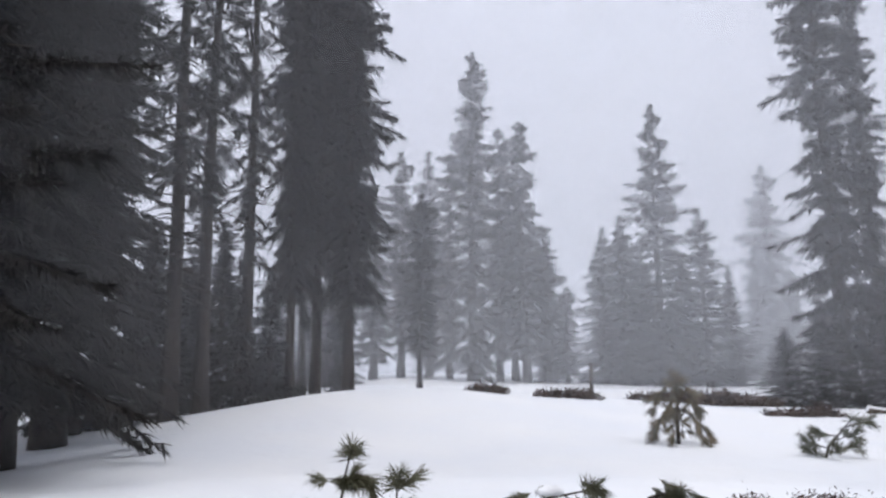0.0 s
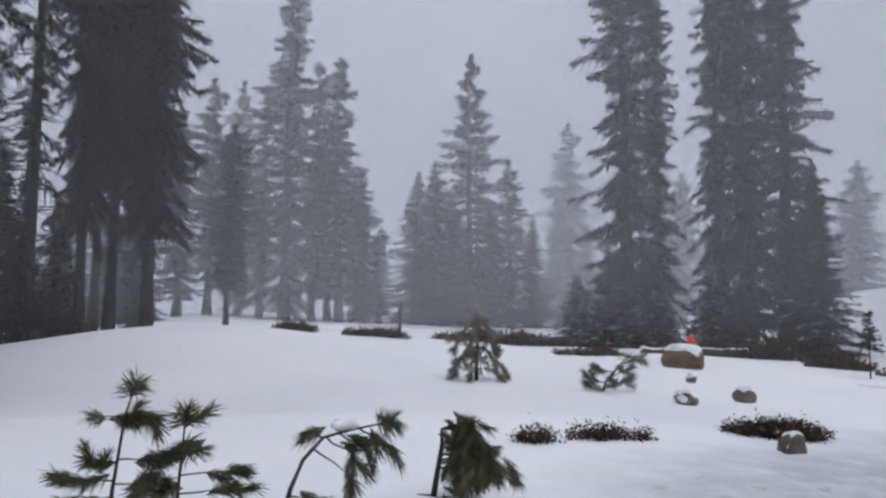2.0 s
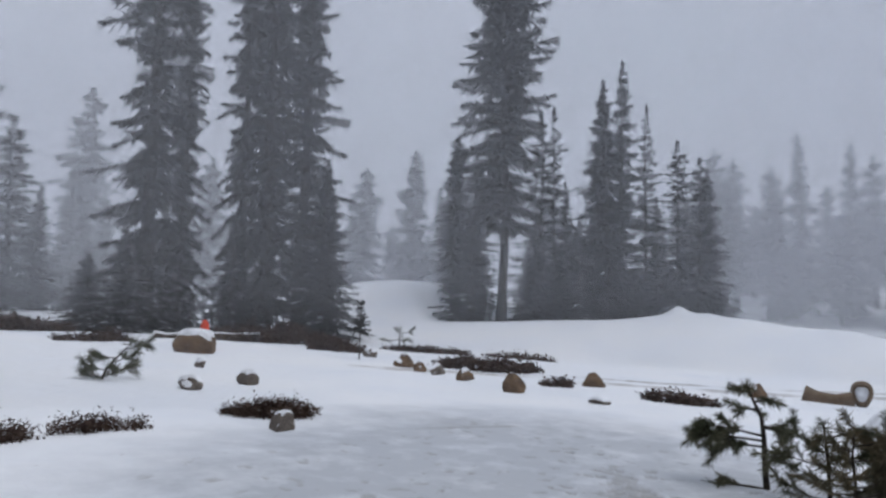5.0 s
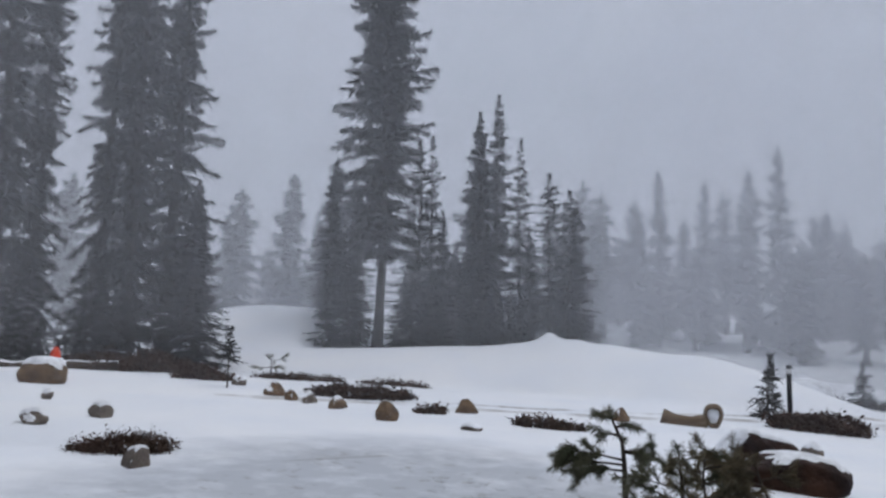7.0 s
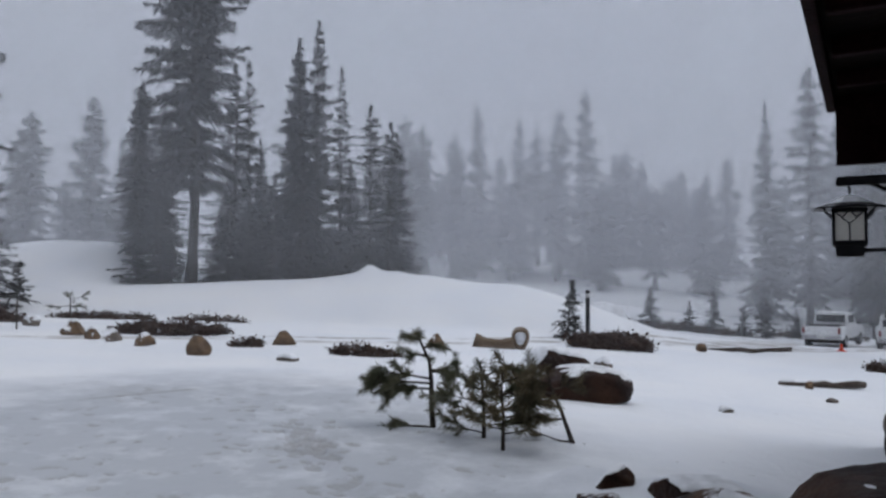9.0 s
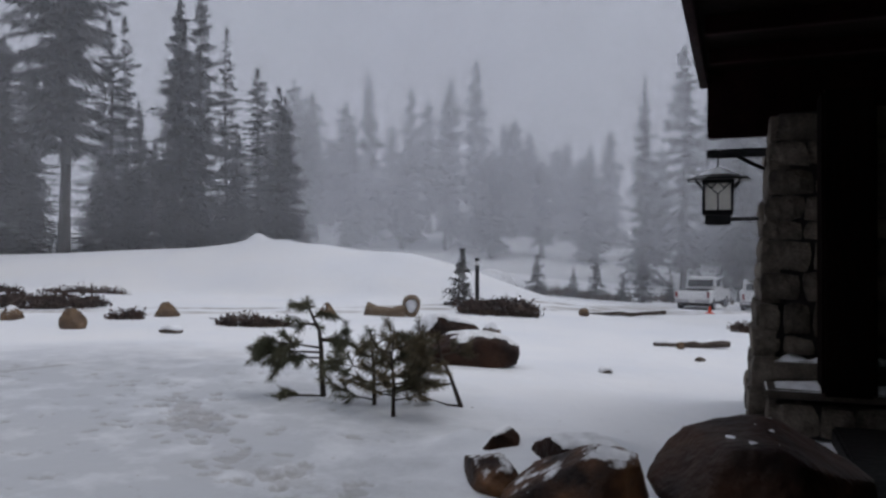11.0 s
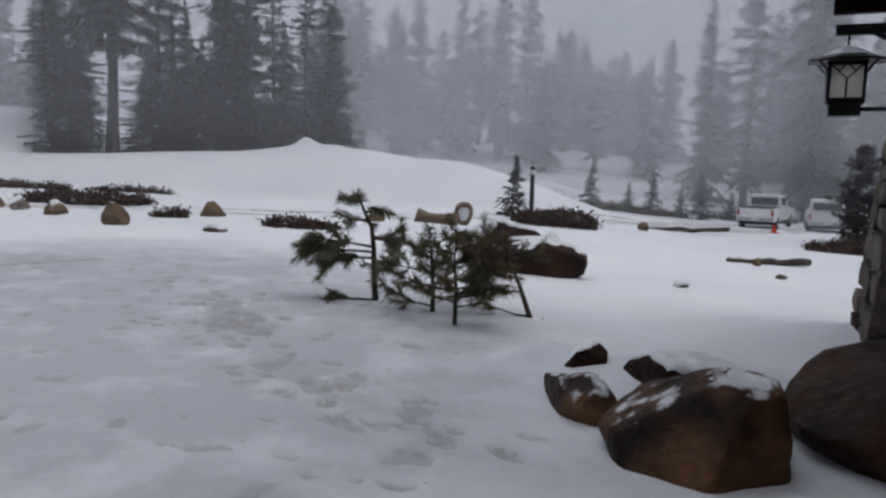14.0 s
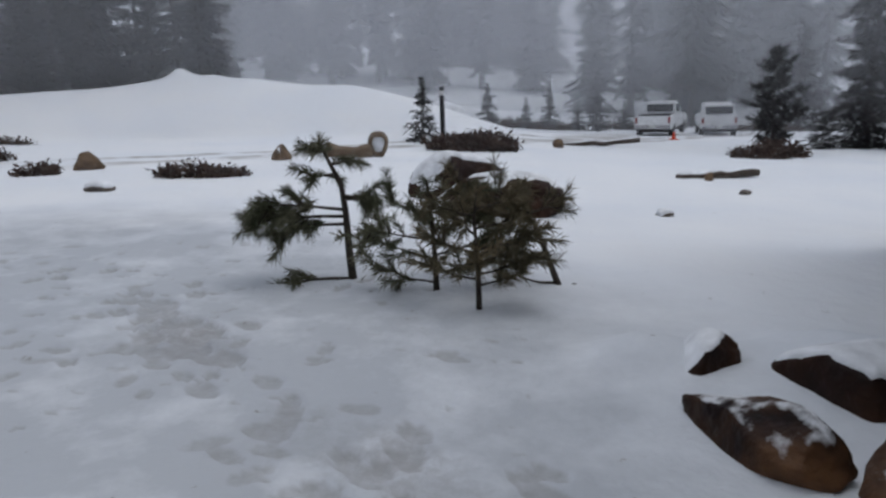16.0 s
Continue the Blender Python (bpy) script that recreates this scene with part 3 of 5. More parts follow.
# kind: height, radius, crown base, boughs, twigs, droop, shape, ragged, trunk radius, stubs, lean, twig, rounding, waist, material
KINDS = {
    "dense": [(20, 2.5, 0.02, 352, 94, 0.35, 0.75, 0.24, 0.32, 6, 0.0, 0.070, 0.06, 0.0, DUSTED), (20, 2.4, 0.03, 322, 94, 0.42, 0.8, 0.31, 0.3, 8, 0.01, 0.070, 0.05, 0.0, DUSTED), (18, 2.4, 0.02, 300, 94, 0.32, 0.78, 0.29, 0.28, 4, -0.01, 0.070, 0.0, 0.0, DUSTED)],
    "near": [(25, 2.6, 0.03, 696, 214, 0.30, 0.55, 0.26, 0.3, 30, 0.0, 0.036, 0.15, 0.0, DUSTED), (24, 2.4, 0.05, 650, 214, 0.35, 0.5, 0.3, 0.28, 40, 0.01, 0.036, 0.15, 0.0, DUSTED)],
    "mass": [(25, 2.6, 0.03, 433, 103, 0.36, 0.45, 0.40, 0.34, 10, 0.0, 0.066, 0.3, 0.0, NEEDLE), (26, 2.6, 0.05, 415, 103, 0.33, 0.42, 0.44, 0.34, 12, 0.012, 0.066, 0.3, 0.0, NEEDLE)],
    "high": [(24, 2.3, 0.15, 461, 94, 0.43, 0.35, 0.37, 0.24, 26, 0.0, 0.066, 0.4, 0.3, NEEDLE), (22, 2.2, 0.22, 390, 94, 0.45, 0.4, 0.42, 0.22, 30, 0.012, 0.066, 0.4, 0.3, NEEDLE)],
    "tall": [(24, 2.4, 0.04, 306, 97, 0.42, 0.5, 0.42, 0.3, 16, 0.015, 0.066, 0.4, 0.0, NEEDLE), (22, 2.2, 0.1, 276, 97, 0.46, 0.45, 0.45, 0.28, 18, -0.01, 0.066, 0.45, 0.1, NEEDLE)],
    "column": [(22, 2.0, 0.1, 282, 74, 0.45, 0.5, 0.50, 0.26, 14, 0.01, 0.078, 0.45, 0.2, NEEDLE), (22, 2.0, 0.16, 259, 74, 0.5, 0.45, 0.55, 0.26, 18, -0.012, 0.078, 0.5, 0.3, NEEDLE), (20, 2.0, 0.06, 267, 74, 0.42, 0.55, 0.48, 0.24, 12, 0.0, 0.078, 0.35, 0.1, NEEDLE)],
    "open": [(20, 2.4, 0.2, 343, 109, 0.26, 0.62, 0.17, 0.17, 12, 0.0, 0.058, 0.1, 0.4, DUSTED)],
    "layer": [(18, 2.4, 0.05, 233, 94, 0.28, 0.70, 0.22, 0.2, 8, 0.0, 0.062, 0.1, 0.0, DUSTED), (17, 2.4, 0.04, 217, 94, 0.32, 0.65, 0.26, 0.2, 8, 0.008, 0.062, 0.1, 0.0, DUSTED)],
    "thin": [(18, 2.0, 0.06, 207, 67, 0.2, 0.78, 0.3, 0.17, 10, 0.0, 0.055, 0.0, 0.0, DUSTED), (16, 2.0, 0.03, 193, 67, 0.24, 0.75, 0.3, 0.17, 10, 0.01, 0.055, 0.0, 0.0, DUSTED)],
    "bare": [(26, 2.4, 0.24, 135, 89, 0.5, 0.12, 0.6, 0.25, 90, 0.02, 0.058, 0.35, 0.3, NEEDLE), (25, 2.2, 0.2, 127, 89, 0.45, 0.12, 0.6, 0.23, 90, 0.03, 0.058, 0.4, 0.3, NEEDLE)],
    "low": [(4.5, 1.3, 0.02, 119, 59, 0.26, 0.85, 0.26, 0.06, 0, 0.0, 0.047, 0.05, 0.0, DUSTED), (4.0, 1.3, 0.03, 112, 59, 0.26, 0.95, 0.3, 0.05, 0, 0.0, 0.047, 0.0, 0.0, DUSTED)],
    "far": [(18, 2.08, 0.08, 201, 48, 0.38, 0.48, 0.4, 0.3, 0, 0.0, 0.150, 0.35, 0.1, FAR_NEEDLE), (17, 2.00, 0.16, 190, 48, 0.42, 0.43, 0.4, 0.3, 0, 0.01, 0.150, 0.50, 0.3, FAR_NEEDLE), (16, 2.08, 0.04, 201, 48, 0.35, 0.60, 0.4, 0.28, 0, -0.01, 0.150, 0.25, 0.0, FAR_NEEDLE)],
    "bushy": [(3.6, 1.25, 0.04, 102, 60, -0.05, 0.6, 0.3, 0.06, 0, 0.0, 0.055, 0.5, 0.2, DUSTED)],
}
TREE_LABEL = {
    "dense": "dense dark green fir with boughs to the snow",
    "near": "huge dark fir, boughs hanging to the snow",
    "mass": "tall massive dark fir with boughs to the ground",
    "high": "tall dark fir with bare lower trunk and drooping boughs",
    "tall": "tall ragged dark fir with thin patchy crown",
    "column": "tall narrow fir with ragged boughs and bare foot",
    "open": "slender fir with open layered snow-dusted boughs",
    "layer": "pointed fir with layered snow-dusted boughs",
    "thin": "narrow pointed fir with sparse short boughs",
    "bare": "tall pine with long bare trunk and dead stubs",
    "low": "low bushy young fir dusted with snow",
    "bushy": "bushy rounded young pine with upswept boughs",
    "far": "far fir half hidden in pale grey fog",
}
SHAPES = {}
for kind, rows in KINDS.items():
    for i, (h, r, cb, nb, nt, dr, sh, rg, tr, st, le, tw, rd, wa, mat) in enumerate(rows):
        seed = sum(map(ord, kind)) + 31 * i
        SHAPES[kind, i] = (h, r, trunk_mesh(seed, h, tr, le, st, 0.12, max(0.3, cb + 0.15)), crown_mesh(seed + 7, h, r, cb, nb, nt, mat, dr, sh, rg, le, tw, rd, 0.3 if h < 6 else 0.5, 0.55, wa))


def plant(stand, group):
    for i, (kind, x, y, h, r) in enumerate(stand):
        pick = (i * 7 + int(abs(x) * 3)) % len(KINDS[kind])
        h0, r0, trunk, crown = SHAPES[kind, pick]
        m = Matrix.Translation((x, y, height(x, y) - 0.12)) @ Matrix.Rotation((i * 2.4 + x) % 6.28, 4, "Z") @ Matrix.Diagonal((r / r0, r / r0, h / h0, 1))
        t = thing("fir_tree" if kind != "bare" else "pine_tree", m, TREE_LABEL[kind], "tree", group)
        part("trunk", trunk, t, "dark rough bark")
        part("crown", crown, t)


NEAR_STAND = [("near", -5.8, 9.1, 24.0, 2.6), ("near", -6.2, 11.8, 26.0, 2.4), ("near", -7.0, 15.3, 22.0, 2.4), ("near", -8.2, 18.6, 23.0, 2.4), ("dense", -8.6, 20.5, 16.0, 2.2), ("dense", -7.6, 22.6, 5.9, 1.5), ("dense", -6.5, 26.1, 6.4, 1.5), ("dense", -7.9, 26.8, 5.6, 1.5), ("low", -4.7, 25.5, 4.5, 1.3), ("bare", -5.9, 19.0, 25.0, 2.0), ("bare", -6.0, 22.1, 26.0, 1.9), ("bare", -5.5, 25.4, 27.0, 2.0), ("low", -5.5, 24.3, 5.0, 1.1), ("dense", -9.4, 32.6, 9.9, 1.4), ("high", -4.2, 26.6, 28.0, 1.5), ("high", -3.6, 28.8, 26.0, 2.0), ("high", -2.3, 28.4, 27.0, 2.1), ("bare", -4.7, 32.6, 25.0, 1.8), ("low", -3.1, 32.8, 4.7, 1.3), ("low", -9.8, 28.2, 7.0, 1.6), ("low", -6.4, 33.3, 6.2, 1.5), ("bare", -9.5, 16.2, 25.0, 2.2), ("column", -9.8, 38.7, 9.3, 1.5), ("dense", -13.9, 39.5, 7.6, 2.0), ("column", -14.7, 47.7, 8.3, 2.0), ("dense", -11.7, 50.6, 7.9, 2.2), ("dense", -9.3, 51.1, 10.0, 2.4), ("dense", -6.6, 49.5, 9.2, 2.4), ("low", -5.5, 33.5, 3.8, 1.3), ("low", -8.1, 28.8, 4.3, 1.4), ("dense", -5.2, 49.7, 15.0, 2.4), ("dense", -14.9, 25.8, 14.9, 2.4)]
CLEARING_STAND = [("high", 0.4, 34.0, 9.4, 1.4), ("column", -1.0, 60.0, 18.8, 2.5), ("column", 1.3, 62.0, 19.5, 2.5), ("tall", 4.4, 54.9, 25.7, 3.2), ("column", 2.8, 58.0, 18.3, 2.0), ("column", 6.5, 55.7, 19.9, 2.0), ("column", 8.3, 54.4, 20.0, 2.5), ("dense", 10.3, 56.1, 11.7, 1.9), ("layer", 17.4, 51.2, 20.6, 4.0), ("dense", 15.2, 53.0, 12.4, 3.1), ("dense", 14.3, 55.2, 11.9, 3.1), ("layer", 20.9, 52.1, 13.0, 3.3), ("dense", 23.9, 55.2, 9.0, 2.1), ("column", 33.2, 68.0, 20.5, 3.1), ("dense", 31.6, 66.0, 12.5, 3.1), ("dense", 34.6, 66.5, 11.0, 2.8), ("dense", 17.9, 57.4, 10.6, 2.7), ("dense", 20.2, 54.5, 10.0, 2.7), ("column", -3.1, 57.9, 15.9, 2.6), ("column", 10.1, 56.1, 12.2, 2.2), ("column", 7.9, 57.4, 16.8, 2.2), ("column", 11.2, 53.8, 7.1, 1.7)]
MIDDLE_STAND = [("tall", 18.6, 31.2, 25.0, 2.7), ("mass", 20.6, 31.8, 24.0, 1.3), ("low", 15.4, 27.3, 4.1, 1.5), ("low", 15.2, 29.6, 3.0, 1.3), ("mass", 22.9, 28.2, 27.0, 2.2), ("mass", 24.8, 28.0, 25.0, 2.4), ("tall", 22.9, 30.2, 28.0, 1.6), ("dense", 25.7, 27.2, 8.6, 1.5), ("low", 18.2, 29.1, 5.0, 1.5), ("dense", 15.4, 27.2, 4.0, 1.7), ("dense", 14.9, 29.1, 3.2, 1.5), ("dense", 17.6, 27.0, 3.8, 1.5), ("dense", 23.2, 24.5, 7.6, 2.0), ("dense", 19.6, 26.2, 4.9, 1.5)]
BANK_STAND = [("open", 33.9, 22.2, 26.0, 3.7), ("tall", 36.5, 27.1, 10.0, 1.5), ("thin", 37.5, 22.0, 12.9, 2.4), ("dense", 38.4, 18.3, 14.5, 2.3), ("layer", 40.1, 18.1, 16.5, 2.0), ("thin", 39.3, 16.3, 12.9, 1.7), ("layer", 39.0, 14.4, 10.2, 1.9), ("layer", 38.8, 13.3, 9.0, 1.9), ("low", 32.4, 24.2, 2.6, 1.5), ("low", 34.8, 24.4, 5.2, 1.3), ("low", 35.5, 21.6, 4.0, 1.4), ("low", 36.2, 20.3, 4.9, 1.3), ("low", 37.0, 18.9, 4.3, 1.4), ("dense", 39.2, 21.2, 9.0, 1.6), ("low", 38.2, 16.3, 4.0, 1.2), ("dense", 38.8, 27.4, 9.1, 1.6), ("column", 34.8, 26.2, 9.2, 1.3), ("dense", 32.6, 23.3, 4.9, 1.6), ("dense", 35.8, 21.2, 6.0, 1.7), ("thin", 38.1, 21.3, 13.3, 2.0), ("dense", 36.4, 18.9, 5.9, 1.6), ("layer", 39.3, 19.0, 14.7, 2.2), ("dense", 38.2, 18.6, 10.2, 1.7), ("dense", 39.0, 15.6, 7.4, 1.5), ("dense", 39.4, 13.7, 5.0, 1.3), ("layer", 41.5, 13.7, 10.0, 1.8)]
FAR_LEFT = [("far", 55.0, 53.1, 16.2, 2.6), ("far", 59.9, 50.7, 18.7, 2.6), ("far", 71.0, 56.1, 16.1, 2.2), ("far", 64.3, 57.8, 11.2, 2.2), ("far", 62.5, 62.5, 15.1, 2.2), ("far", 65.7, 53.1, 10.0, 2.3), ("far", 42.6, 62.1, 15.4, 2.3), ("far", 34.4, 72.5, 13.5, 2.3)]
FAR_ROW = [("far", 84.4, 27.2, 18.8, 2.3), ("far", 87.0, 25.8, 17.5, 2.3), ("far", 89.9, 22.6, 16.2, 2.3), ("far", 86.7, 19.0, 19.7, 2.3), ("far", 85.6, 13.9, 18.2, 2.3), ("far", 91.9, 12.7, 16.7, 2.1), ("far", 86.2, 9.3, 19.1, 2.2), ("far", 84.5, 6.3, 21.4, 2.6), ("far", 92.7, 2.2, 14.6, 2.3), ("far", 95.7, 0.1, 13.2, 2.3), ("far", 95.6, -4.4, 12.3, 2.7), ("far", 95.0, 18.0, 13.5, 2.7), ("far", 95.2, 26.0, 11.5, 2.7), ("far", 98.6, 4.7, 11.1, 2.7)]
FAR_RIGHT = [("far", 92.9, 3.2, 14.0, 2.3), ("far", 95.9, 0.5, 12.3, 2.3), ("far", 97.9, -3.4, 11.5, 2.6), ("far", 95.8, -6.1, 10.2, 2.6), ("far", 92.5, -9.3, 13.8, 2.6), ("dense", 70.2, -10.2, 19.2, 2.3), ("tall", 67.7, -13.2, 21.4, 2.3), ("far", 82.5, -20.3, 17.7, 2.9), ("dense", 69.7, -18.4, 21.6, 2.2), ("tall", 65.3, -19.0, 23.3, 2.6), ("far", 87.9, -19.8, 17.4, 2.3), ("tall", 65.1, -31.2, 28.0, 2.2), ("column", 60.3, -31.6, 27.0, 2.0), ("tall", 69.0, -30.0, 28.0, 2.0), ("column", 57.4, -32.6, 27.0, 2.2), ("far", 100.0, -6.9, 10.1, 2.7), ("far", 100.3, 0.3, 7.2, 2.7), ("tall", 60.1, -16.2, 29.5, 3.2), ("far", 75.9, -26.0, 17.0, 2.8), ("far", 77.0, -28.7, 17.9, 2.8), ("far", 72.5, -29.1, 19.1, 2.8), ("far", 83.8, -20.6, 10.3, 2.6), ("far", 81.9, -27.1, 10.3, 2.8), ("dense", 55.9, -22.1, 7.3, 2.2), ("dense", 58.4, -21.3, 3.7, 2.0)]
FOG_WALL = [("far", 77.2, 23.9, 15.2, 2.0), ("far", 81.5, 20.0, 13.9, 2.0), ("far", 81.7, 14.3, 10.3, 2.0), ("far", 82.4, 9.4, 14.7, 2.0), ("far", 78.8, 4.2, 11.2, 2.0), ("far", 80.9, -1.1, 10.8, 2.0), ("far", 80.7, -6.1, 12.3, 2.0), ("far", 81.8, -13.7, 12.3, 2.0), ("far", 76.5, -19.4, 13.6, 2.0)]
PARKING_EDGE = [("low", 48.9, -0.4, 2.7, 1.1), ("low", 49.8, -4.2, 3.1, 0.9), ("low", 48.9, -2.7, 2.0, 0.7), ("low", 50.4, -7.2, 3.0, 1.1), ("low", 49.6, -5.9, 1.9, 0.8), ("low", 53.1, -9.5, 2.0, 0.9), ("bushy", 26.7, -8.3, 3.4, 1.35), ("dense", 33.4, -14.7, 12.0, 1.9), ("low", 30.4, -11.6, 1.3, 0.9), ("dense", 31.7, -15.7, 13.0, 1.8), ("dense", 28.4, -15.2, 14.0, 2.0)]
plant(NEAR_STAND, "trees of the near stand")
plant(CLEARING_STAND, "trees beyond the clearing")
plant(MIDDLE_STAND, "tall firs in the middle")
plant(BANK_STAND, "firs on the snow bank")
plant(FAR_LEFT, "far trees in the fog")
plant(FAR_ROW, "far trees in the fog")
plant(FAR_RIGHT, "far trees in the fog")
plant(FOG_WALL, "far trees in the fog")
plant(PARKING_EDGE, "young firs by the parking place")


# ---- boulders and rocks ----
def boulder(name, x, y, size, turn, mat, seed, label, cap=0.05, cap_at=0.55, sink=0.2, group="", cuts=10, tilt=(0, 0), lift=0.0, bare=(0, 0), facets=()):
    """A rounded, faceted rock. Snow lies on it where it is flat enough."""
    g = np.random.default_rng(seed)
    bm = bmesh.new()
    bmesh.ops.create_icosphere(bm, subdivisions=4, radius=1)
    planes = [(Vector(g.normal(0, 1, 3)).normalized(), g.uniform(0.58, 0.88)) for _ in range(cuts)] + [(Vector(f[:3]).normalized(), f[3]) for f in facets]
    off = Vector(g.uniform(0, 50, 3))
    for v in bm.verts:
        p = v.co.copy()
        for nrm, d in planes:
            over = p.dot(nrm) - d
            if over > 0:
                p -= nrm * over * 0.95
        p *= 1 + 0.09 * noise.noise(p * 1.3 + off) + 0.045 * noise.noise(p * 3.2 + off) + 0.02 * noise.noise(p * 8 + off) + 0.008 * noise.noise(p * 19 + off)
        v.co = Vector((p.x * size[0] / 2, p.y * size[1] / 2, p.z * size[2] / 2))
    bmesh.ops.rotate(bm, matrix=Euler((radians(tilt[0]), radians(tilt[1]), 0)).to_matrix(), verts=bm.verts)
    bm.normal_update()
    snow = bm.copy()
    stone = finish(bm, "rock", mat, True)
    base = height(x, y)
    ob = new(name, stone)
    ob.matrix_basis = pose(x, y, base + size[2] * (0.5 - sink) + lift, 0, 0, turn)
    tagged(ob, label, "rock", group)
    if cap:
        mask = {}
        bx, by = (Matrix.Rotation(-radians(turn), 2) @ Vector(bare))[:]
        for v in snow.verts:
            mask[v] = v.normal.z + 0.4 * noise.noise(v.co * 2.2 / max(size) + off) - cap_at - 0.6 * (v.normal.x * bx + v.normal.y * by)
        mask = {v: 0.4 * mask[v] + 0.6 * sum(mask[e.other_vert(v)] for e in v.link_edges) / len(v.link_edges) for v in snow.verts}
        for v in snow.verts:
            k = mask[v] + 0.16 * noise.noise(v.co * 16 / max(size) + off) + 0.1 * noise.noise(v.co * 34 / max(size) + off)
            v.co += v.normal * (cap * 0.45 * smooth(-0.05, 0.2, k) - 0.012) + Vector((0, 0, cap * 1.1 * smooth(0.0, 0.45, k)))
        keep = {v: v.co.copy() for v in snow.verts}
        for _ in range(3):
            keep = {v: (keep[v] * 0.5 + sum((keep[e.other_vert(v)] for e in v.link_edges), Vector()) * (0.5 / len(v.link_edges)) if mask[v] > 0.18 else keep[v]) for v in snow.verts}
        for v, p in keep.items():
            v.co = p
        part("snow_cap", finish(snow, "snow_cap", SNOW, True), ob, "cap of fresh white snow")
    else:
        snow.free()
    return ob


# group of dark red-brown boulders before the porch; facets: outward direction and distance
boulder("boulder", 6.96, 0.12, (0.4, 0.46, 0.36), 0, RED_ROCK, 11, "small dark red-brown boulder half buried in drifted snow", 0.016, 0.3, 0.26, "boulders by the porch", cuts=3, bare=(-0.4, -1.0), facets=((0, 0.3, 1, 0.62), (-0.8, -0.5, 0.1, 0.55), (0, -1, 0.05, 0.6), (0.1, 1, 0.6, 0.5)))
boulder("boulder", 6.2, 0.21, (0.94, 0.4, 0.38), 30, DUSTED_ROCK, 12, "long pointed rust-brown boulder dusted with snow", 0.0, 0.9, 0.26, "boulders by the porch", cuts=2, bare=(-0.5, 0.5), facets=((0.55, 0.75, 0.15, 0.42), (0.6, -0.75, 0.1, 0.48), (0.5, 0.1, 0.85, 0.42), (-0.1, 0.55, 0.8, 0.5), (-0.9, 0.1, 0.35, 0.72), (-0.3, -0.9, 0.3, 0.62)))
boulder("boulder", 6.62, -0.48, (0.8, 0.82, 0.46), 0, RED_ROCK, 13, "dark red-brown boulder under a thick snow blanket", 0.032, 0.2, 0.3, "boulders by the porch", cuts=3, bare=(-0.55, 0.75), facets=((-0.2, -0.2, 1, 0.62), (-0.45, 0.85, 0.05, 0.6), (-1, -0.1, 0.15, 0.66)))
boulder("boulder", 5.46, -0.44, (0.86, 1.1, 0.74), 0, DUSTED_ROCK, 14, "large rust-brown boulder with snow on its shoulder", 0.012, 0.66, 0.22, "boulders by the porch", cuts=2, bare=(-0.5, 0.5), facets=((-0.05, 0.66, 0.75, 0.4), (-0.1, -0.98, 0.1, 0.66), (-0.25, -0.2, 0.94, 0.64), (-0.8, -0.6, 0.1, 0.6), (-0.72, 0.5, 0.48, 0.44), (0.7, -0.2, 0.7, 0.66)))
boulder("boulder", 5.9, -1.62, (1.4, 1.4, 0.76), 0, RED_ROCK, 15, "massive angular red-brown boulder, nearly bare of snow", 0.014, 1.0, 0.18, "boulders by the porch", cuts=3, facets=((-0.3, 0.8, 0.55, 0.7), (-0.1, 0.1, 1, 0.68), (-0.2, -0.6, 0.75, 0.6), (-0.9, 0.1, 0.35, 0.66), (-0.7, -0.6, 0.3, 0.7)))
# pair behind the young pines
boulder("boulder", 12.5, 0.95, (0.9, 1.75, 0.72), 4, RED_ROCK, 16, "long dark brown boulder with snow along its top", 0.04, 0.62, 0.2, "boulders behind the young pines", cuts=6, bare=(-0.6, 0))
boulder("boulder", 13.75, 1.42, (1.05, 1.5, 0.98), 15, RED_ROCK, 19, "brown boulder with broken snow cap", 0.05, 0.28, 0.27, "boulders behind the young pines", cuts=9, bare=(-0.5, -0.3))
# line of tan rocks by the drive
ROW = [(14.6, 9.0, 0.55, 0.45), (18.2, 8.85, 0.6, 0.42), (15.8, 11.2, 0.6, 0.32), (16.1, 12.35, 0.62, 0.3), (16.2, 13.0, 0.42, 0.3), (16.7, 14.0, 0.6, 0.4), (21.4, 5.7, 0.55, 0.4)]
for i, (x, y, w, h) in enumerate(ROW):
    boulder("rock", x, y, (w * 0.8, w * 1.15, h * 1.45), 40 * i, TAN_ROCK if i not in (3,) else GREY_ROCK, 30 + i, "tan stone with a little snow beside the drive", 0.035, 0.85 if i in (0, 1) else 0.55, 0.26, "tan stones along the drive", cuts=3, facets=((1, 0.2, 0.6, 0.54), (-1, 0.1, 0.65, 0.56), (0.1, 1, 0.5, 0.58), (-0.2, -1, 0.7, 0.52), (0.3 - 0.12 * i, 0.2, 1, 0.7)))
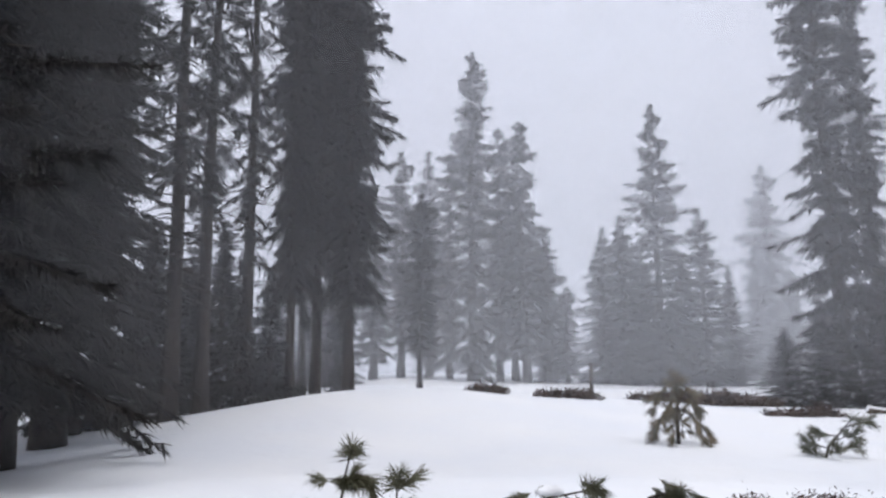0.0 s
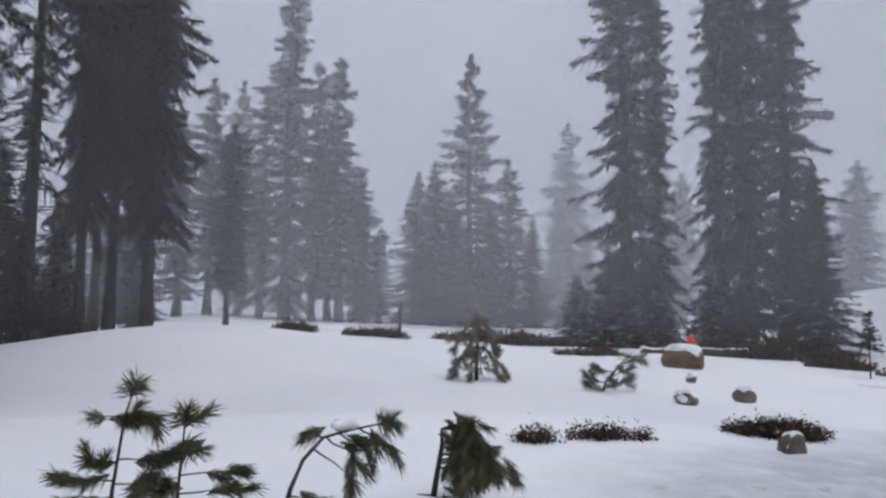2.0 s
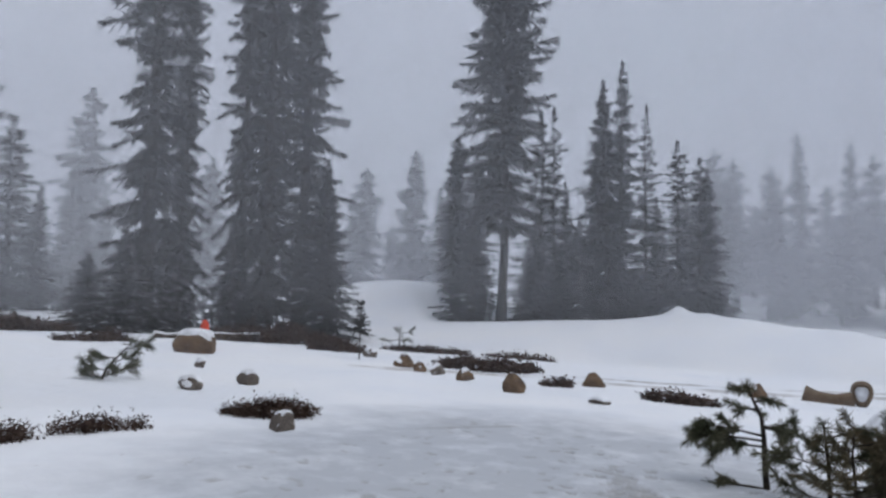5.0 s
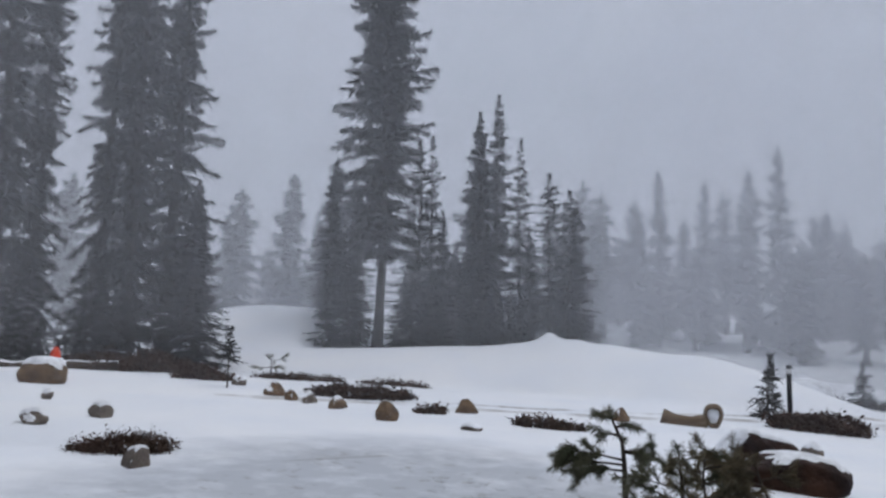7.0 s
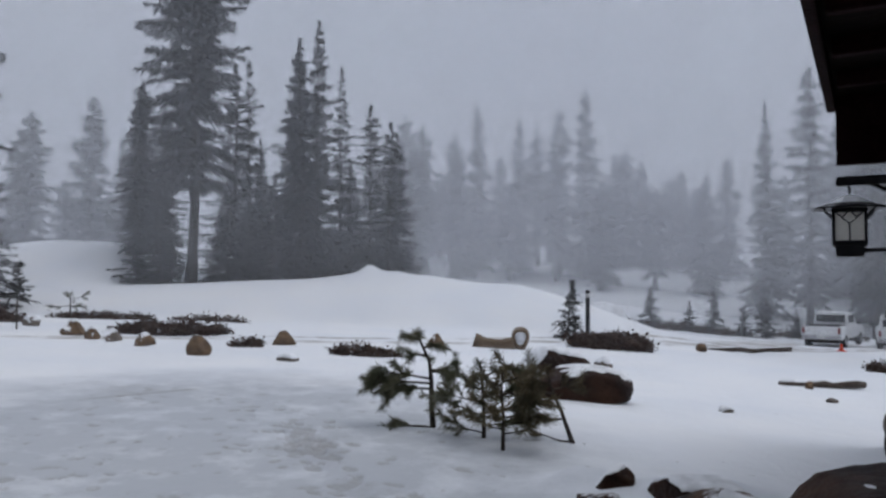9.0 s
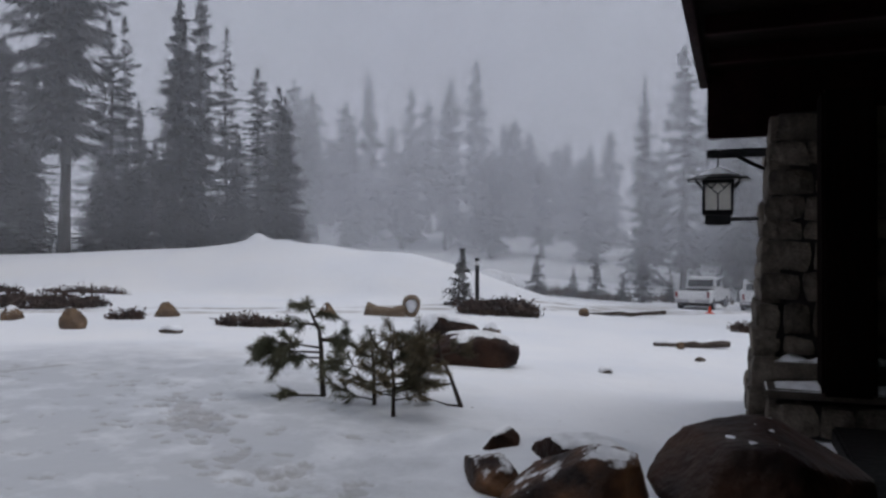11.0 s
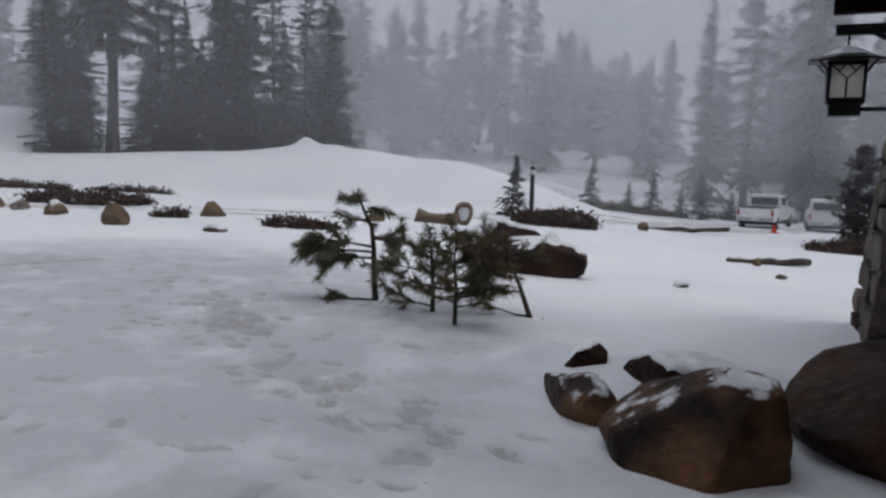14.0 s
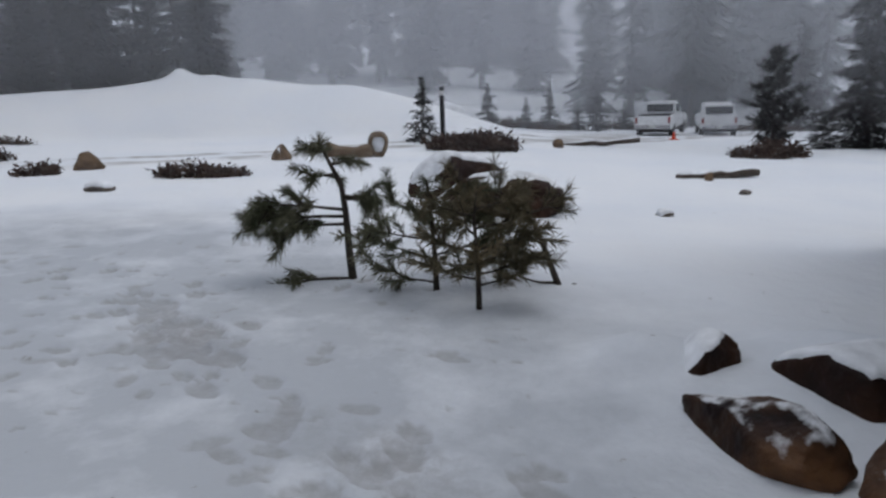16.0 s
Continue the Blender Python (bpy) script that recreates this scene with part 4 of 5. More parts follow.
# scattered grey stones
for i, (x, y, w, h) in enumerate([(8.05, 11.3, 0.48, 0.22), (9.3, 11.4, 0.46, 0.24), (6.95, 7.55, 0.46, 0.25), (14.6, 6.9, 0.5, 0.12), (10.3, 14.4, 0.3, 0.2), (13.0, -1.3, 0.3, 0.06), (17.3, 0.8, 0.5, 0.3), (18.0, 16.6, 0.5, 0.3)]):
    boulder("rock", x, y, (w * 0.8, w, h * 1.4), 53 * i, GREY_ROCK, 50 + i, "small grey-brown stone in the snow", 0.04, 0.4, 0.3, "scattered stones")
boulder("boulder", 12.55, 18.0, (0.9, 1.3, 0.8), 35, TAN_ROCK, 61, "broad tan boulder with thick flat snow cap", 0.13, 0.5, 0.22, cuts=2, bare=(-0.5, -0.4), facets=((1, 0.1, 0, 0.72), (-1, 0, 0.15, 0.72), (0, 1, 0.1, 0.75), (0.1, -1, 0.05, 0.75), (0.1, 0, 1, 0.6)))


boulder("snow_heap", 46.4, 2.4, (1.6, 2.9, 2.0), 10, SNOW, 68, "smooth heap of white snow beside the dark brush", 0.0, group="", cuts=2, sink=0.35)


# ---- brush ----
def brush(x, y, length, width, tall, turn, seed, label, stems=160, leaves=18, group="patches of brush", leaf=1.0):
    """A low patch of brush: bent stems with small leaves."""
    g = np.random.default_rng(seed)
    V, F, LV, LF = [], [], [], []
    base = height(x, y)
    t = thing("brush", pose(x, y, base, 0, 0, turn), label, "shrub", group)
    c, s_ = math.cos(radians(turn)), math.sin(radians(turn))
    for i in range(stems):
        a, rr = g.uniform(0, 6.28), math.sqrt(g.random())
        px, py = rr * math.cos(a) * length / 2 * 0.92, rr * math.sin(a) * width / 2 * 0.92
        wx, wy = x + px * c - py * s_, y + px * s_ + py * c
        z0 = height(wx, wy) - base - 0.03
        lump = 0.6 + 0.5 * noise.noise(Vector((px * 1.1, py * 1.1, seed)))
        ht = tall * (1 - 0.55 * rr**2) * g.uniform(0.7, 1.0) * lump * 1.25
        d = Vector((g.normal(0, 0.45), g.normal(0, 0.45), 1)).normalized()
        p0 = Vector((px, py, z0))
        p1 = p0 + d * ht * 0.6
        p2 = p1 + (d + Vector((g.normal(0, 0.5), g.normal(0, 0.5), -0.2))).normalized() * ht * 0.5
        tube([p0, p1, p2], [0.012, 0.008, 0.003], 3, V, F)
        for j in range(leaves):
            k = g.uniform(0.25, 1.0)
            q = (p0.lerp(p1, k / 0.55) if k < 0.55 else p1.lerp(p2, (k - 0.55) / 0.45)) + Vector(g.normal(0, 0.06, 3))
            u, w = Vector(g.normal(0, 1, 3)).normalized(), Vector(g.normal(0, 1, 3)).normalized()
            ln = g.uniform(0.016, 0.042) * (1 + tall) * leaf
            i0 = len(LV)
            LV += [q, q + u * ln * 0.6 + w * ln * 0.35, q + u * ln * 1.3, q + u * ln * 0.6 - w * ln * 0.35]
            LF.append((i0, i0 + 1, i0 + 2, i0 + 3))
    part("stems", mesh_of("stems", V, F, BRUSH_TWIG), t, "thin reddish twigs", kind="stuff")
    part("leaves", mesh_of("leaves", LV, LF, BRUSH_LEAF), t, kind="stuff")
    return t


BROWN = "low dark brown brush poking out of the snow"
brush(5.0, 8.5, 1.25, 0.45, 0.24, -5, 71, "low grey-green brush half buried in snow", 95, 28)
brush(4.0, 8.45, 0.5, 0.4, 0.24, 10, 72, "small grey-green brush with snow on it", 50, 28)
brush(7.5, 8.5, 1.35, 0.7, 0.3, -40, 73, "dark red-brown brush patch beside a stone", 220, 36)
brush(17.0, 9.2, 0.9, 0.5, 0.3, -50, 74, "small dark brush between two tan stones", 70, 14, leaf=2.0)
brush(18.7, 12.6, 3.4, 1.6, 0.5, -65, 75, BROWN, 340, 16, leaf=2.0)
brush(22.8, 18.2, 3.8, 1.0, 0.35, -50, 76, BROWN, 220, 12, leaf=2.0)
brush(24.5, 15.0, 3.0, 0.8, 0.3, -55, 77, BROWN, 140, 12, leaf=2.0)
brush(18.7, 21.9, 6.0, 2.0, 0.85, -20, 78, "broad dark brown thicket under the tall firs", 420, 14, leaf=2.3)
brush(18.3, 18.4, 2.0, 1.2, 0.6, -40, 79, BROWN, 160, 12, leaf=2.0)
brush(16.9, 6.1, 1.7, 0.9, 0.36, -80, 80, "low brown-green brush patch on the snow", 150, 14, leaf=2.0)
brush(25.2, 1.0, 1.8, 2.8, 0.9, 8, 82, "round dark brown brush at the foot of the post", 300, 15, leaf=2.2)
brush(49.5, -2.8, 2.5, 8.6, 0.85, 15, 83, "dark brush at the edge of the parking place", 420, 12, leaf=2.0)
brush(54.0, -10.8, 2.5, 7.4, 0.8, 15, 183, "dark brush at the edge of the parking place", 300, 10, leaf=2.0)
brush(53.5, -18.7, 2.5, 7.0, 0.8, 15, 184, "dark brush at the edge of the parking place", 300, 10, leaf=2.0)
brush(47.3, 3.2, 2.5, 5.9, 1.0, 15, 84, "dark brush with snow at the edge of the parking place", 320, 12, leaf=2.0)
brush(23.6, -6.7, 1.0, 1.7, 0.45, 5, 85, "low brown brush on the snow", 140, 13, leaf=2.0)
brush(25.2, -7.9, 1.5, 1.6, 0.7, 5, 86, "low dark brush beside a young fir", 160, 12, leaf=2.0)
brush(4.9, 22.7, 2.2, 0.8, 0.4, 8, 87, BROWN, 180, 12, leaf=2.0)
brush(2.4, 22.4, 1.2, 0.7, 0.45, 5, 88, BROWN, 140, 12, leaf=2.0)
brush(10.8, 27.0, 6.0, 1.8, 0.7, -5, 89, "long band of dark brown brush on the snow", 380, 14, leaf=2.3)
brush(11.5, 21.5, 2.4, 0.8, 0.4, -10, 90, BROWN, 140, 12, leaf=2.0)


# ---- young pines with long needles ----
def needles(V, F, at, d, g, count, length, spread=1.0, along=0.12):
    """A tuft of long thin needles round the end of a shoot."""
    d = d.normalized()
    a = d.cross(Vector((0.3, 0.9, 0.1))).normalized()
    b = d.cross(a)
    for _ in range(count):
        w, o = g.uniform(0, 6.28), g.uniform(0.25, 1.15) * spread
        u = (d * math.cos(o) + (a * math.cos(w) + b * math.sin(w)) * math.sin(o)).normalized()
        ln = length * g.uniform(0.7, 1.15)
        p = at - d * g.uniform(0, along)
        q = p + u * ln * 0.55
        e = p + u * ln + Vector((0, 0, -0.14 * ln))
        s = u.cross(Vector(g.normal(0, 1, 3))).normalized() * 0.0021
        i0 = len(V)
        V += [p - s, p + s, q + s * 1.15, e, q - s * 1.15]
        F.append((i0, i0 + 1, i0 + 2, i0 + 3, i0 + 4))


def young_pine(name, x, y, stem, boughs, seed, label, r=0.03, length=0.135, top_tuft=True, group="young pines", dense=60, droop=0.0, hang=0.0, mat=None, wide=0.7, twigs=(0.08, 0.24), clear=0.35):
    """stem: points of the trunk above its foot. boughs: (place along the stem 0..1, heading, length, rise, tufts)."""
    g = np.random.default_rng(seed)
    t = thing(name, pose(x, y, height(x, y) - 0.05), label, "tree", group)
    pts = [Vector(p) for p in stem]
    n = len(pts) - 1
    part("trunk", mesh_of("trunk", *tube(pts, [r * (1 - 0.72 * i / n) for i in range(n + 1)], 8), YOUNG_BARK, flat=False), t)

    def along(k):
        i = min(int(k * n), n - 1)
        return pts[i].lerp(pts[i + 1], k * n - i)

    if top_tuft:
        V, F = [], []
        d = pts[-1] - pts[-2]
        needles(V, F, pts[-1], d, g, int(dense * 1.6), length * 1.15, 1.55, 0.1)
        part("needle_tuft", mesh_of("needles", V, F, mat or PINE_NEEDLE), t, "star of long green needles", kind="stuff")
    for k, head, ln, rise, tufts in boughs:
        base = along(k)
        a = radians(head)
        d = Vector((math.cos(a), math.sin(a), 0))
        line = [base]
        for j in range(1, 5):
            f = j / 4
            line.append(base + d * ln * f + Vector((g.normal(0, 0.02), g.normal(0, 0.02), ln * (rise * f + (-droop if droop else 0.25 * (1 if rise < 0.2 else 0.2)) * f * f))))
        bough = part("branch", mesh_of("branch", *tube(line, [r * 0.42 * (1 - 0.7 * j / 4) for j in range(5)], 5), YOUNG_BARK, flat=False), t)
        V, F, TV, TF = [], [], [], []
        for q in range(tufts):
            f = 1.0 if q == 0 else g.uniform(clear, 1.0)
            i = min(int(f * 4), 3)
            p = line[i].lerp(line[i + 1], f * 4 - i)
            out = (line[i + 1] - line[i]).normalized()
            if q:
                side = Vector(g.normal(0, 1, 3))
                out = (out + side * 0.7 + Vector((0, 0, 0.25 - hang))).normalized()
                e = p + out * g.uniform(*twigs)
                tube([p, e], [r * 0.2, r * 0.12], 4, TV, TF)
                p = e
            needles(V, F, p, out + Vector((0, 0, 0.1 - hang)), g, dense, length, wide, 0.16)
        part("needle_tuft", mesh_of("needles", V, F, mat or PINE_NEEDLE), bough, "tufts of long green needles", kind="stuff")
        if TV:
            part("twig", mesh_of("twig", TV, TF, YOUNG_BARK), bough, kind="stuff")
    return t


# the group before the long boulder
young_pine("young_pine", 9.0, 2.22, [(0, 0, 0), (0.0, 0.02, 0.3), (0.01, 0.03, 0.6), (0.0, 0.05, 0.82), (-0.02, 0.12, 0.98), (-0.02, 0.2, 1.16)],
           [(0.05, 100, 0.62, 0.08, 8), (0.02, -70, 0.2, 0.0, 1), (0.38, 95, 0.68, 0.1, 24), (0.34, 82, 0.56, -0.02, 14), (0.42, 105, 0.62, 0.24, 12), (0.52, -95, 0.26, 0.0, 5), (0.5, -60, 0.2, -0.2, 4), (0.7, 100, 0.2, 0.0, 4), (0.8, -30, 0.2, 0.1, 3), (0.9, 170, 0.2, 0.2, 3)],
           101, "young long-needled pine with a broken lopsided crown", 0.036, 0.105, dense=80, wide=0.95, droop=0.12, hang=0.25)
young_pine("young_pine", 8.65, 1.56, [(0, 0, 0), (0.0, 0.0, 0.25), (0.0, 0.01, 0.5), (0.0, 0.03, 0.72), (0, 0.04, 0.88)],
           [(0.12, 95, 0.4, 0.1, 8), (0.2, -100, 0.4, 0.05, 8), (0.3, 80, 0.5, 0.15, 10), (0.33, -80, 0.5, 0.1, 10), (0.45, 110, 0.45, 0.2, 9), (0.5, -70, 0.4, 0.15, 8), (0.6, 170, 0.35, 0.2, 6), (0.65, 80, 0.3, 0.3, 5), (0.75, -90, 0.3, 0.3, 5), (0.4, 0, 0.4, 0.2, 6)],
           102, "bushy young long-needled pine standing in the snow", 0.026, 0.1, dense=62, wide=0.95)
young_pine("young_pine", 8.15, 1.26, [(0, 0, 0), (0.01, 0.0, 0.22), (0.02, 0.0, 0.42), (0.03, 0.02, 0.65), (0.02, 0.0, 0.85)],
           [(0.3, 95, 0.3, 0.15, 6), (0.35, -90, 0.36, 0.1, 10), (0.42, 180, 0.4, 0.15, 8), (0.45, -60, 0.36, 0.15, 9), (0.5, 60, 0.4, 0.25, 8), (0.55, -100, 0.40, 0.2, 11), (0.65, 20, 0.4, 0.2, 8), (0.7, -85, 0.32, 0.2, 9), (0.8, 90, 0.3, 0.25, 6), (0.85, -90, 0.25, 0.25, 6), (0.25, -80, 0.32, 0.0, 6)],
           103, "dense young long-needled pine with brownish tips", 0.024, 0.1, dense=60, wide=0.95, mat=DRY_NEEDLE)
young_pine("young_pine", 8.85, 0.62, [(0, 0, 0), (0.0, 0.07, 0.2), (0.0, 0.14, 0.4), (0.0, 0.24, 0.62), (0, 0.3, 0.85)],
           [(0.05, -90, 0.13, 0.0, 0), (0.1, 90, 0.4, 0.0, 2), (0.4, 100, 0.45, -0.1, 5), (0.55, 80, 0.5, 0.1, 7), (0.7, 120, 0.5, 0.15, 7), (0.8, 60, 0.4, 0.2, 6), (0.75, -80, 0.25, 0.1, 5), (0.9, 95, 0.45, 0.2, 6)],
           104, "leaning young long-needled pine propped in the snow", 0.03, 0.1, dense=60, wide=0.9, mat=DRY_NEEDLE)
# the row close to the first steps
young_pine("young_pine", -0.3, 5.55, [(0, 0, 0), (0.0, 0.0, 0.3), (0.03, 0.0, 0.55), (0.06, 0, 0.8), (0.12, 0.0, 1.02)],
           [(0.3, -10, 0.34, 0.05, 3), (0.32, 170, 0.3, 0.1, 3), (0.22, 200, 0.36, 0.05, 3), (0.46, -15, 0.3, 0.05, 3), (0.44, 160, 0.2, 0.05, 3), (0.74, 165, 0.22, 0.05, 1), (0.74, -10, 0.2, 0.0, 3), (0.73, 80, 0.1, 0.0, 2), (0.72, 260, 0.1, 0.0, 2), (0.74, -30, 0.1, -0.2, 2)],
           105, "slim young pine with star-shaped needle tufts", 0.017, 0.14, dense=120, wide=0.6, twigs=(0.04, 0.1), droop=0.05)
young_pine("young_pine", 0.12, 5.5, [(0, 0, 0), (0.0, 0.0, 0.28), (0.02, 0.0, 0.55), (0.03, 0, 0.8)],
           [(0.3, -10, 0.5, 0.1, 3), (0.32, 170, 0.26, 0.1, 3), (0.45, -12, 0.44, 0.12, 3), (0.6, 175, 0.12, 0.0, 2), (0.85, -5, 0.16, 0.7, 1), (0.7, -20, 0.1, -0.3, 2), (0.68, 150, 0.1, -0.2, 2), (0.4, 260, 0.3, 0.1, 3)],
           106, "slim young pine with long needle sprays", 0.016, 0.14, dense=110, wide=0.6, twigs=(0.04, 0.12), droop=0.05, top_tuft=True)
bent = young_pine("young_pine", 0.83, 5.6, [(0, 0, 0), (0.05, -0.01, 0.2), (0.13, -0.03, 0.4), (0.27, -0.06, 0.56), (0.45, -0.1, 0.61), (0.75, -0.14, 0.67)],
           [(0.08, 170, 0.4, 0.15, 3), (0.15, -15, 0.2, 0.0, 3), (0.5, -12, 0.3, -0.5, 2), (0.62, -20, 0.26, -0.6, 3), (0.72, -12, 0.26, -0.5, 3), (0.6, 150, 0.12, 0.5, 2), (0.72, 90, 0.1, 0.8, 1), (0.85, -10, 0.2, -0.35, 3), (0.95, -5, 0.12, 0.3, 1)],
           107, "young pine bent over by snow, needles hanging", 0.02, 0.14, dense=100, wide=0.55, droop=0.35, hang=0.4, twigs=(0.05, 0.14))
clump = bmesh.new()
bmesh.ops.create_icosphere(clump, subdivisions=3, radius=1)
for v in clump.verts:
    v.co = Vector((0.42 + v.co.x * 0.11, -0.09 + v.co.y * 0.05, 0.64 + v.co.z * (0.05 if v.co.z > 0 else 0.025) + 0.02 * noise.noise(v.co * 2)))
part("snow_clump", finish(clump, "snow_clump", SNOW, True), bent, "clump of fresh white snow")
young_pine("young_pine", 2.03, 5.92, [(0, 0, 0), (0.03, -0.02, 0.22), (0.06, -0.05, 0.44), (0.06, -0.05, 0.58), (0.14, -0.12, 0.62), (0.26, -0.22, 0.64)],
           [(0.05, 150, 0.45, 0.12, 2), (0.05, -45, 0.18, -0.05, 2), (0.25, -40, 0.3, 0.1, 10), (0.35, -40, 0.36, 0.1, 14), (0.4, -55, 0.4, 0.1, 16), (0.45, -35, 0.44, 0.1, 16), (0.3, -42, 0.66, 0.45, 2), (0.28, -38, 0.62, 0.38, 2), (0.55, -50, 0.36, 0.0, 14), (0.65, -35, 0.28, -0.1, 14), (0.8, -40, 0.2, -0.2, 12), (0.98, 120, 0.06, 0.9, 1)],
           108, "young pine with snapped bent top and drooping needles", 0.026, 0.115, dense=70, wide=0.6, droop=0.5, hang=0.7, twigs=(0.05, 0.2), clear=0.05)
# the drooping pine on the open snow
young_pine("young_pine", 5.4, 14.7, [(0, 0, 0), (0, 0, 0.4), (0.02, 0, 0.8), (0.03, 0, 1.15), (0.0, 0, 1.4)],
           [(k, a, 0.62, 0.25, 9) for k, a in ((0.45, 0), (0.47, 62), (0.46, 120), (0.44, 185), (0.47, 240), (0.45, 300))]
           + [(k, a, 0.48, 0.3, 8) for k, a in ((0.68, 20), (0.7, 90), (0.69, 160), (0.68, 230), (0.7, 310))] + [(0.9, 10, 0.25, 0.2, 6), (0.9, 130, 0.25, 0.2, 6), (0.92, 250, 0.25, 0.2, 6)],
           109, "young pine with boughs pressed down by snow", 0.045, 0.18, dense=60, droop=1.2, hang=0.4, mat=DRY_NEEDLE)
young_pine("young_pine", 7.2, 12.7, [(0, 0, 0), (0.08, 0, 0.22), (0.3, 0, 0.45), (0.55, 0.0, 0.7)],
           [(0.1, 180, 0.3, 0.05, 6), (0.2, 0, 0.5, 0.05, 7), (0.3, 170, 0.35, 0.3, 6), (0.5, 0, 0.4, 0.1, 7), (0.6, 180, 0.35, 0.0, 6), (0.8, 0, 0.4, 0.2, 6), (0.15, 270, 0.35, 0.0, 6)],
           110, "small pine lying half down under snow", 0.03, 0.17, dense=60)
young_pine("young_pine", 23.6, 20.3, [(0, 0, 0), (0, 0, 0.4), (0.1, 0.1, 0.8)], [(0.5, 0, 0.6, -0.3, 4), (0.5, 120, 0.6, -0.3, 4), (0.5, 240, 0.6, -0.3, 4), (0.8, 60, 0.5, 0.0, 4), (0.8, 300, 0.5, 0.0, 4)], 111, "small snow-pressed pine on the bank", 0.04, 0.2, dense=40)


# ---- saplings on stakes ----
def sapling(x, y, h, r, clear, seed, label):
    t = thing("sapling", pose(x, y, height(x, y) - 0.05), label, "tree")
    v, f = tube([(0, 0, 0), (0.01, 0, h * 0.5), (0, 0, h)], [0.025, 0.02, 0.006], 6)
    part("trunk", mesh_of("trunk", v, f, YOUNG_BARK, flat=False), t)
    part("crown", crown_mesh(seed, h, r, clear, 48, 22, DUSTED, 0.2, 0.85, 0.2, 0.0, 0.06, 0.0, 0.16, 0.3), t)
    return t


sapling(16.75, 15.85, 1.75, 0.38, 0.5, 121, "tiny fir sapling on a thin pale stem")
sapling(28.2, 2.6, 1.45, 1.0, 0.12, 122, "small layered fir sapling beside the post")
sapling(30.0, 2.62, 2.1, 0.4, 0.55, 123, "thin bent sapling with a sparse top")


# ---- posts, logs, cone ----
def marker_post(x, y, h, r, label, banded):
    t = thing("marker_post", pose(x, y, height(x, y) - 0.1), label, "post")
    v, f = tube([(0, 0, 0), (0.0, 0, h * 0.5), (0.02, 0, h)], [r, r * 0.97, r * 0.92], 10)
    part("shaft", mesh_of("shaft", v, f, BLACK_METAL if banded else POST_WOOD, flat=False), t)
    if banded:
        for z0, z1 in ((0.1, 0.42), (h - 0.2, h - 0.06)):
            v, f = tube([(0.005, 0, z0), (0.008, 0, z1)], [r * 1.06, r * 1.06], 10)
            part("reflector", mesh_of("band", v, f, REFLECT, flat=False), t, "pale reflective band")
        v, f = tube([(0.02, 0, h - 0.01), (0.02, 0, h + 0.05), (0.02, 0, h + 0.08)], [r * 1.05, r * 1.05, r * 0.5], 10)
        part("cap", mesh_of("cap", v, f, BLACK_METAL, flat=False), t)
    return t


marker_post(28.05, 1.9, 1.85, 0.085, "black marker post with pale reflective bands", True)
marker_post(7.2, 29.6, 1.55, 0.08, "short dark weathered wooden post in the snow", False)


def lying_log(name, x, y, length, r, turn, label, mat, cap=0.05, lift=0.0, seed=0):
    g = np.random.default_rng(seed)
    pts = [(length * (k / 8 - 0.5), 0.03 * math.sin(k * 1.7), 0.02 * g.normal()) for k in range(9)]
    v, f = tube(pts, [r * g.uniform(0.9, 1.08) for _ in range(9)], 10)
    z = (height(x + 0.4 * length * math.cos(radians(turn)), y + 0.4 * length * math.sin(radians(turn))) + height(x - 0.4 * length * math.cos(radians(turn)), y - 0.4 * length * math.sin(radians(turn)))) / 2
    ob = new(name, mesh_of("log", v, f, mat, flat=False))
    ob.matrix_basis = pose(x, y, z + r * 0.6 + lift, 0, 0, turn)
    tagged(ob, label, "log")
    if cap:
        v, f = tube([(p[0], p[1], p[2] + r * 0.55) for p in pts], [r * 0.62 * g.uniform(0.85, 1.1) for _ in range(9)], 8)
        part("snow_cap", mesh_of("snow", v, f, SNOW, flat=False), ob, "ridge of fresh white snow")
    return ob


lying_log("log", 17.9, -3.65, 1.75, 0.085, 105, "dark log lying under a strip of snow", POST_WOOD, seed=1)
boulder("rock", 17.4, -3.32, (0.2, 0.22, 0.2), 30, TAN_ROCK, 65, "small tan stone in front of the log", 0.0)
lying_log("log", 31.5, -3.6, 4.3, 0.1, 115, "long dark log at the edge of the parking place", POST_WOOD, seed=2)
boulder("rock", 15.7, -3.35, (0.2, 0.22, 0.1), 20, GREY_ROCK, 67, "small dark chip of stone in the snow", 0.0)
boulder("rock", 29.4, -2.05, (0.4, 0.42, 0.4), 30, TAN_ROCK, 66, "pale tan stone at the end of a log", 0.0)
lying_log("log", 15.9, 22.3, 3.6, 0.16, -20, "thick fallen log under the tall firs, snow on top", POST_WOOD, seed=3)

# hollow log with a ring-shaped end
ring_log = thing("hollow_log", pose(22.7, 3.8, height(22.7, 3.8) + 0.1, 0, 0, 98), "pale tan log with a hollow ring-shaped end", "log")
v, f = tube([(-0.15, 0, 0.05), (0.25, 0.02, -0.02), (0.7, 0, 0.0), (1.05, 0.0, 0.1)], [0.22, 0.2, 0.22, 0.27], 14)
part("body", mesh_of("body", v, f, LOG_WOOD, flat=False), ring_log)
v, f = [], []
for a in range(24):
    w = 2 * math.pi * a / 24
    for b in range(8):
        u = 2 * math.pi * b / 8
        rr = 0.235 + 0.075 * math.cos(u) + 0.02 * math.sin(3 * w)
        v.append((-0.33 + rr * math.cos(w) * 0.85, 0.0 + 0.12 * math.sin(u), 0.22 + rr * math.sin(w) * 1.15))
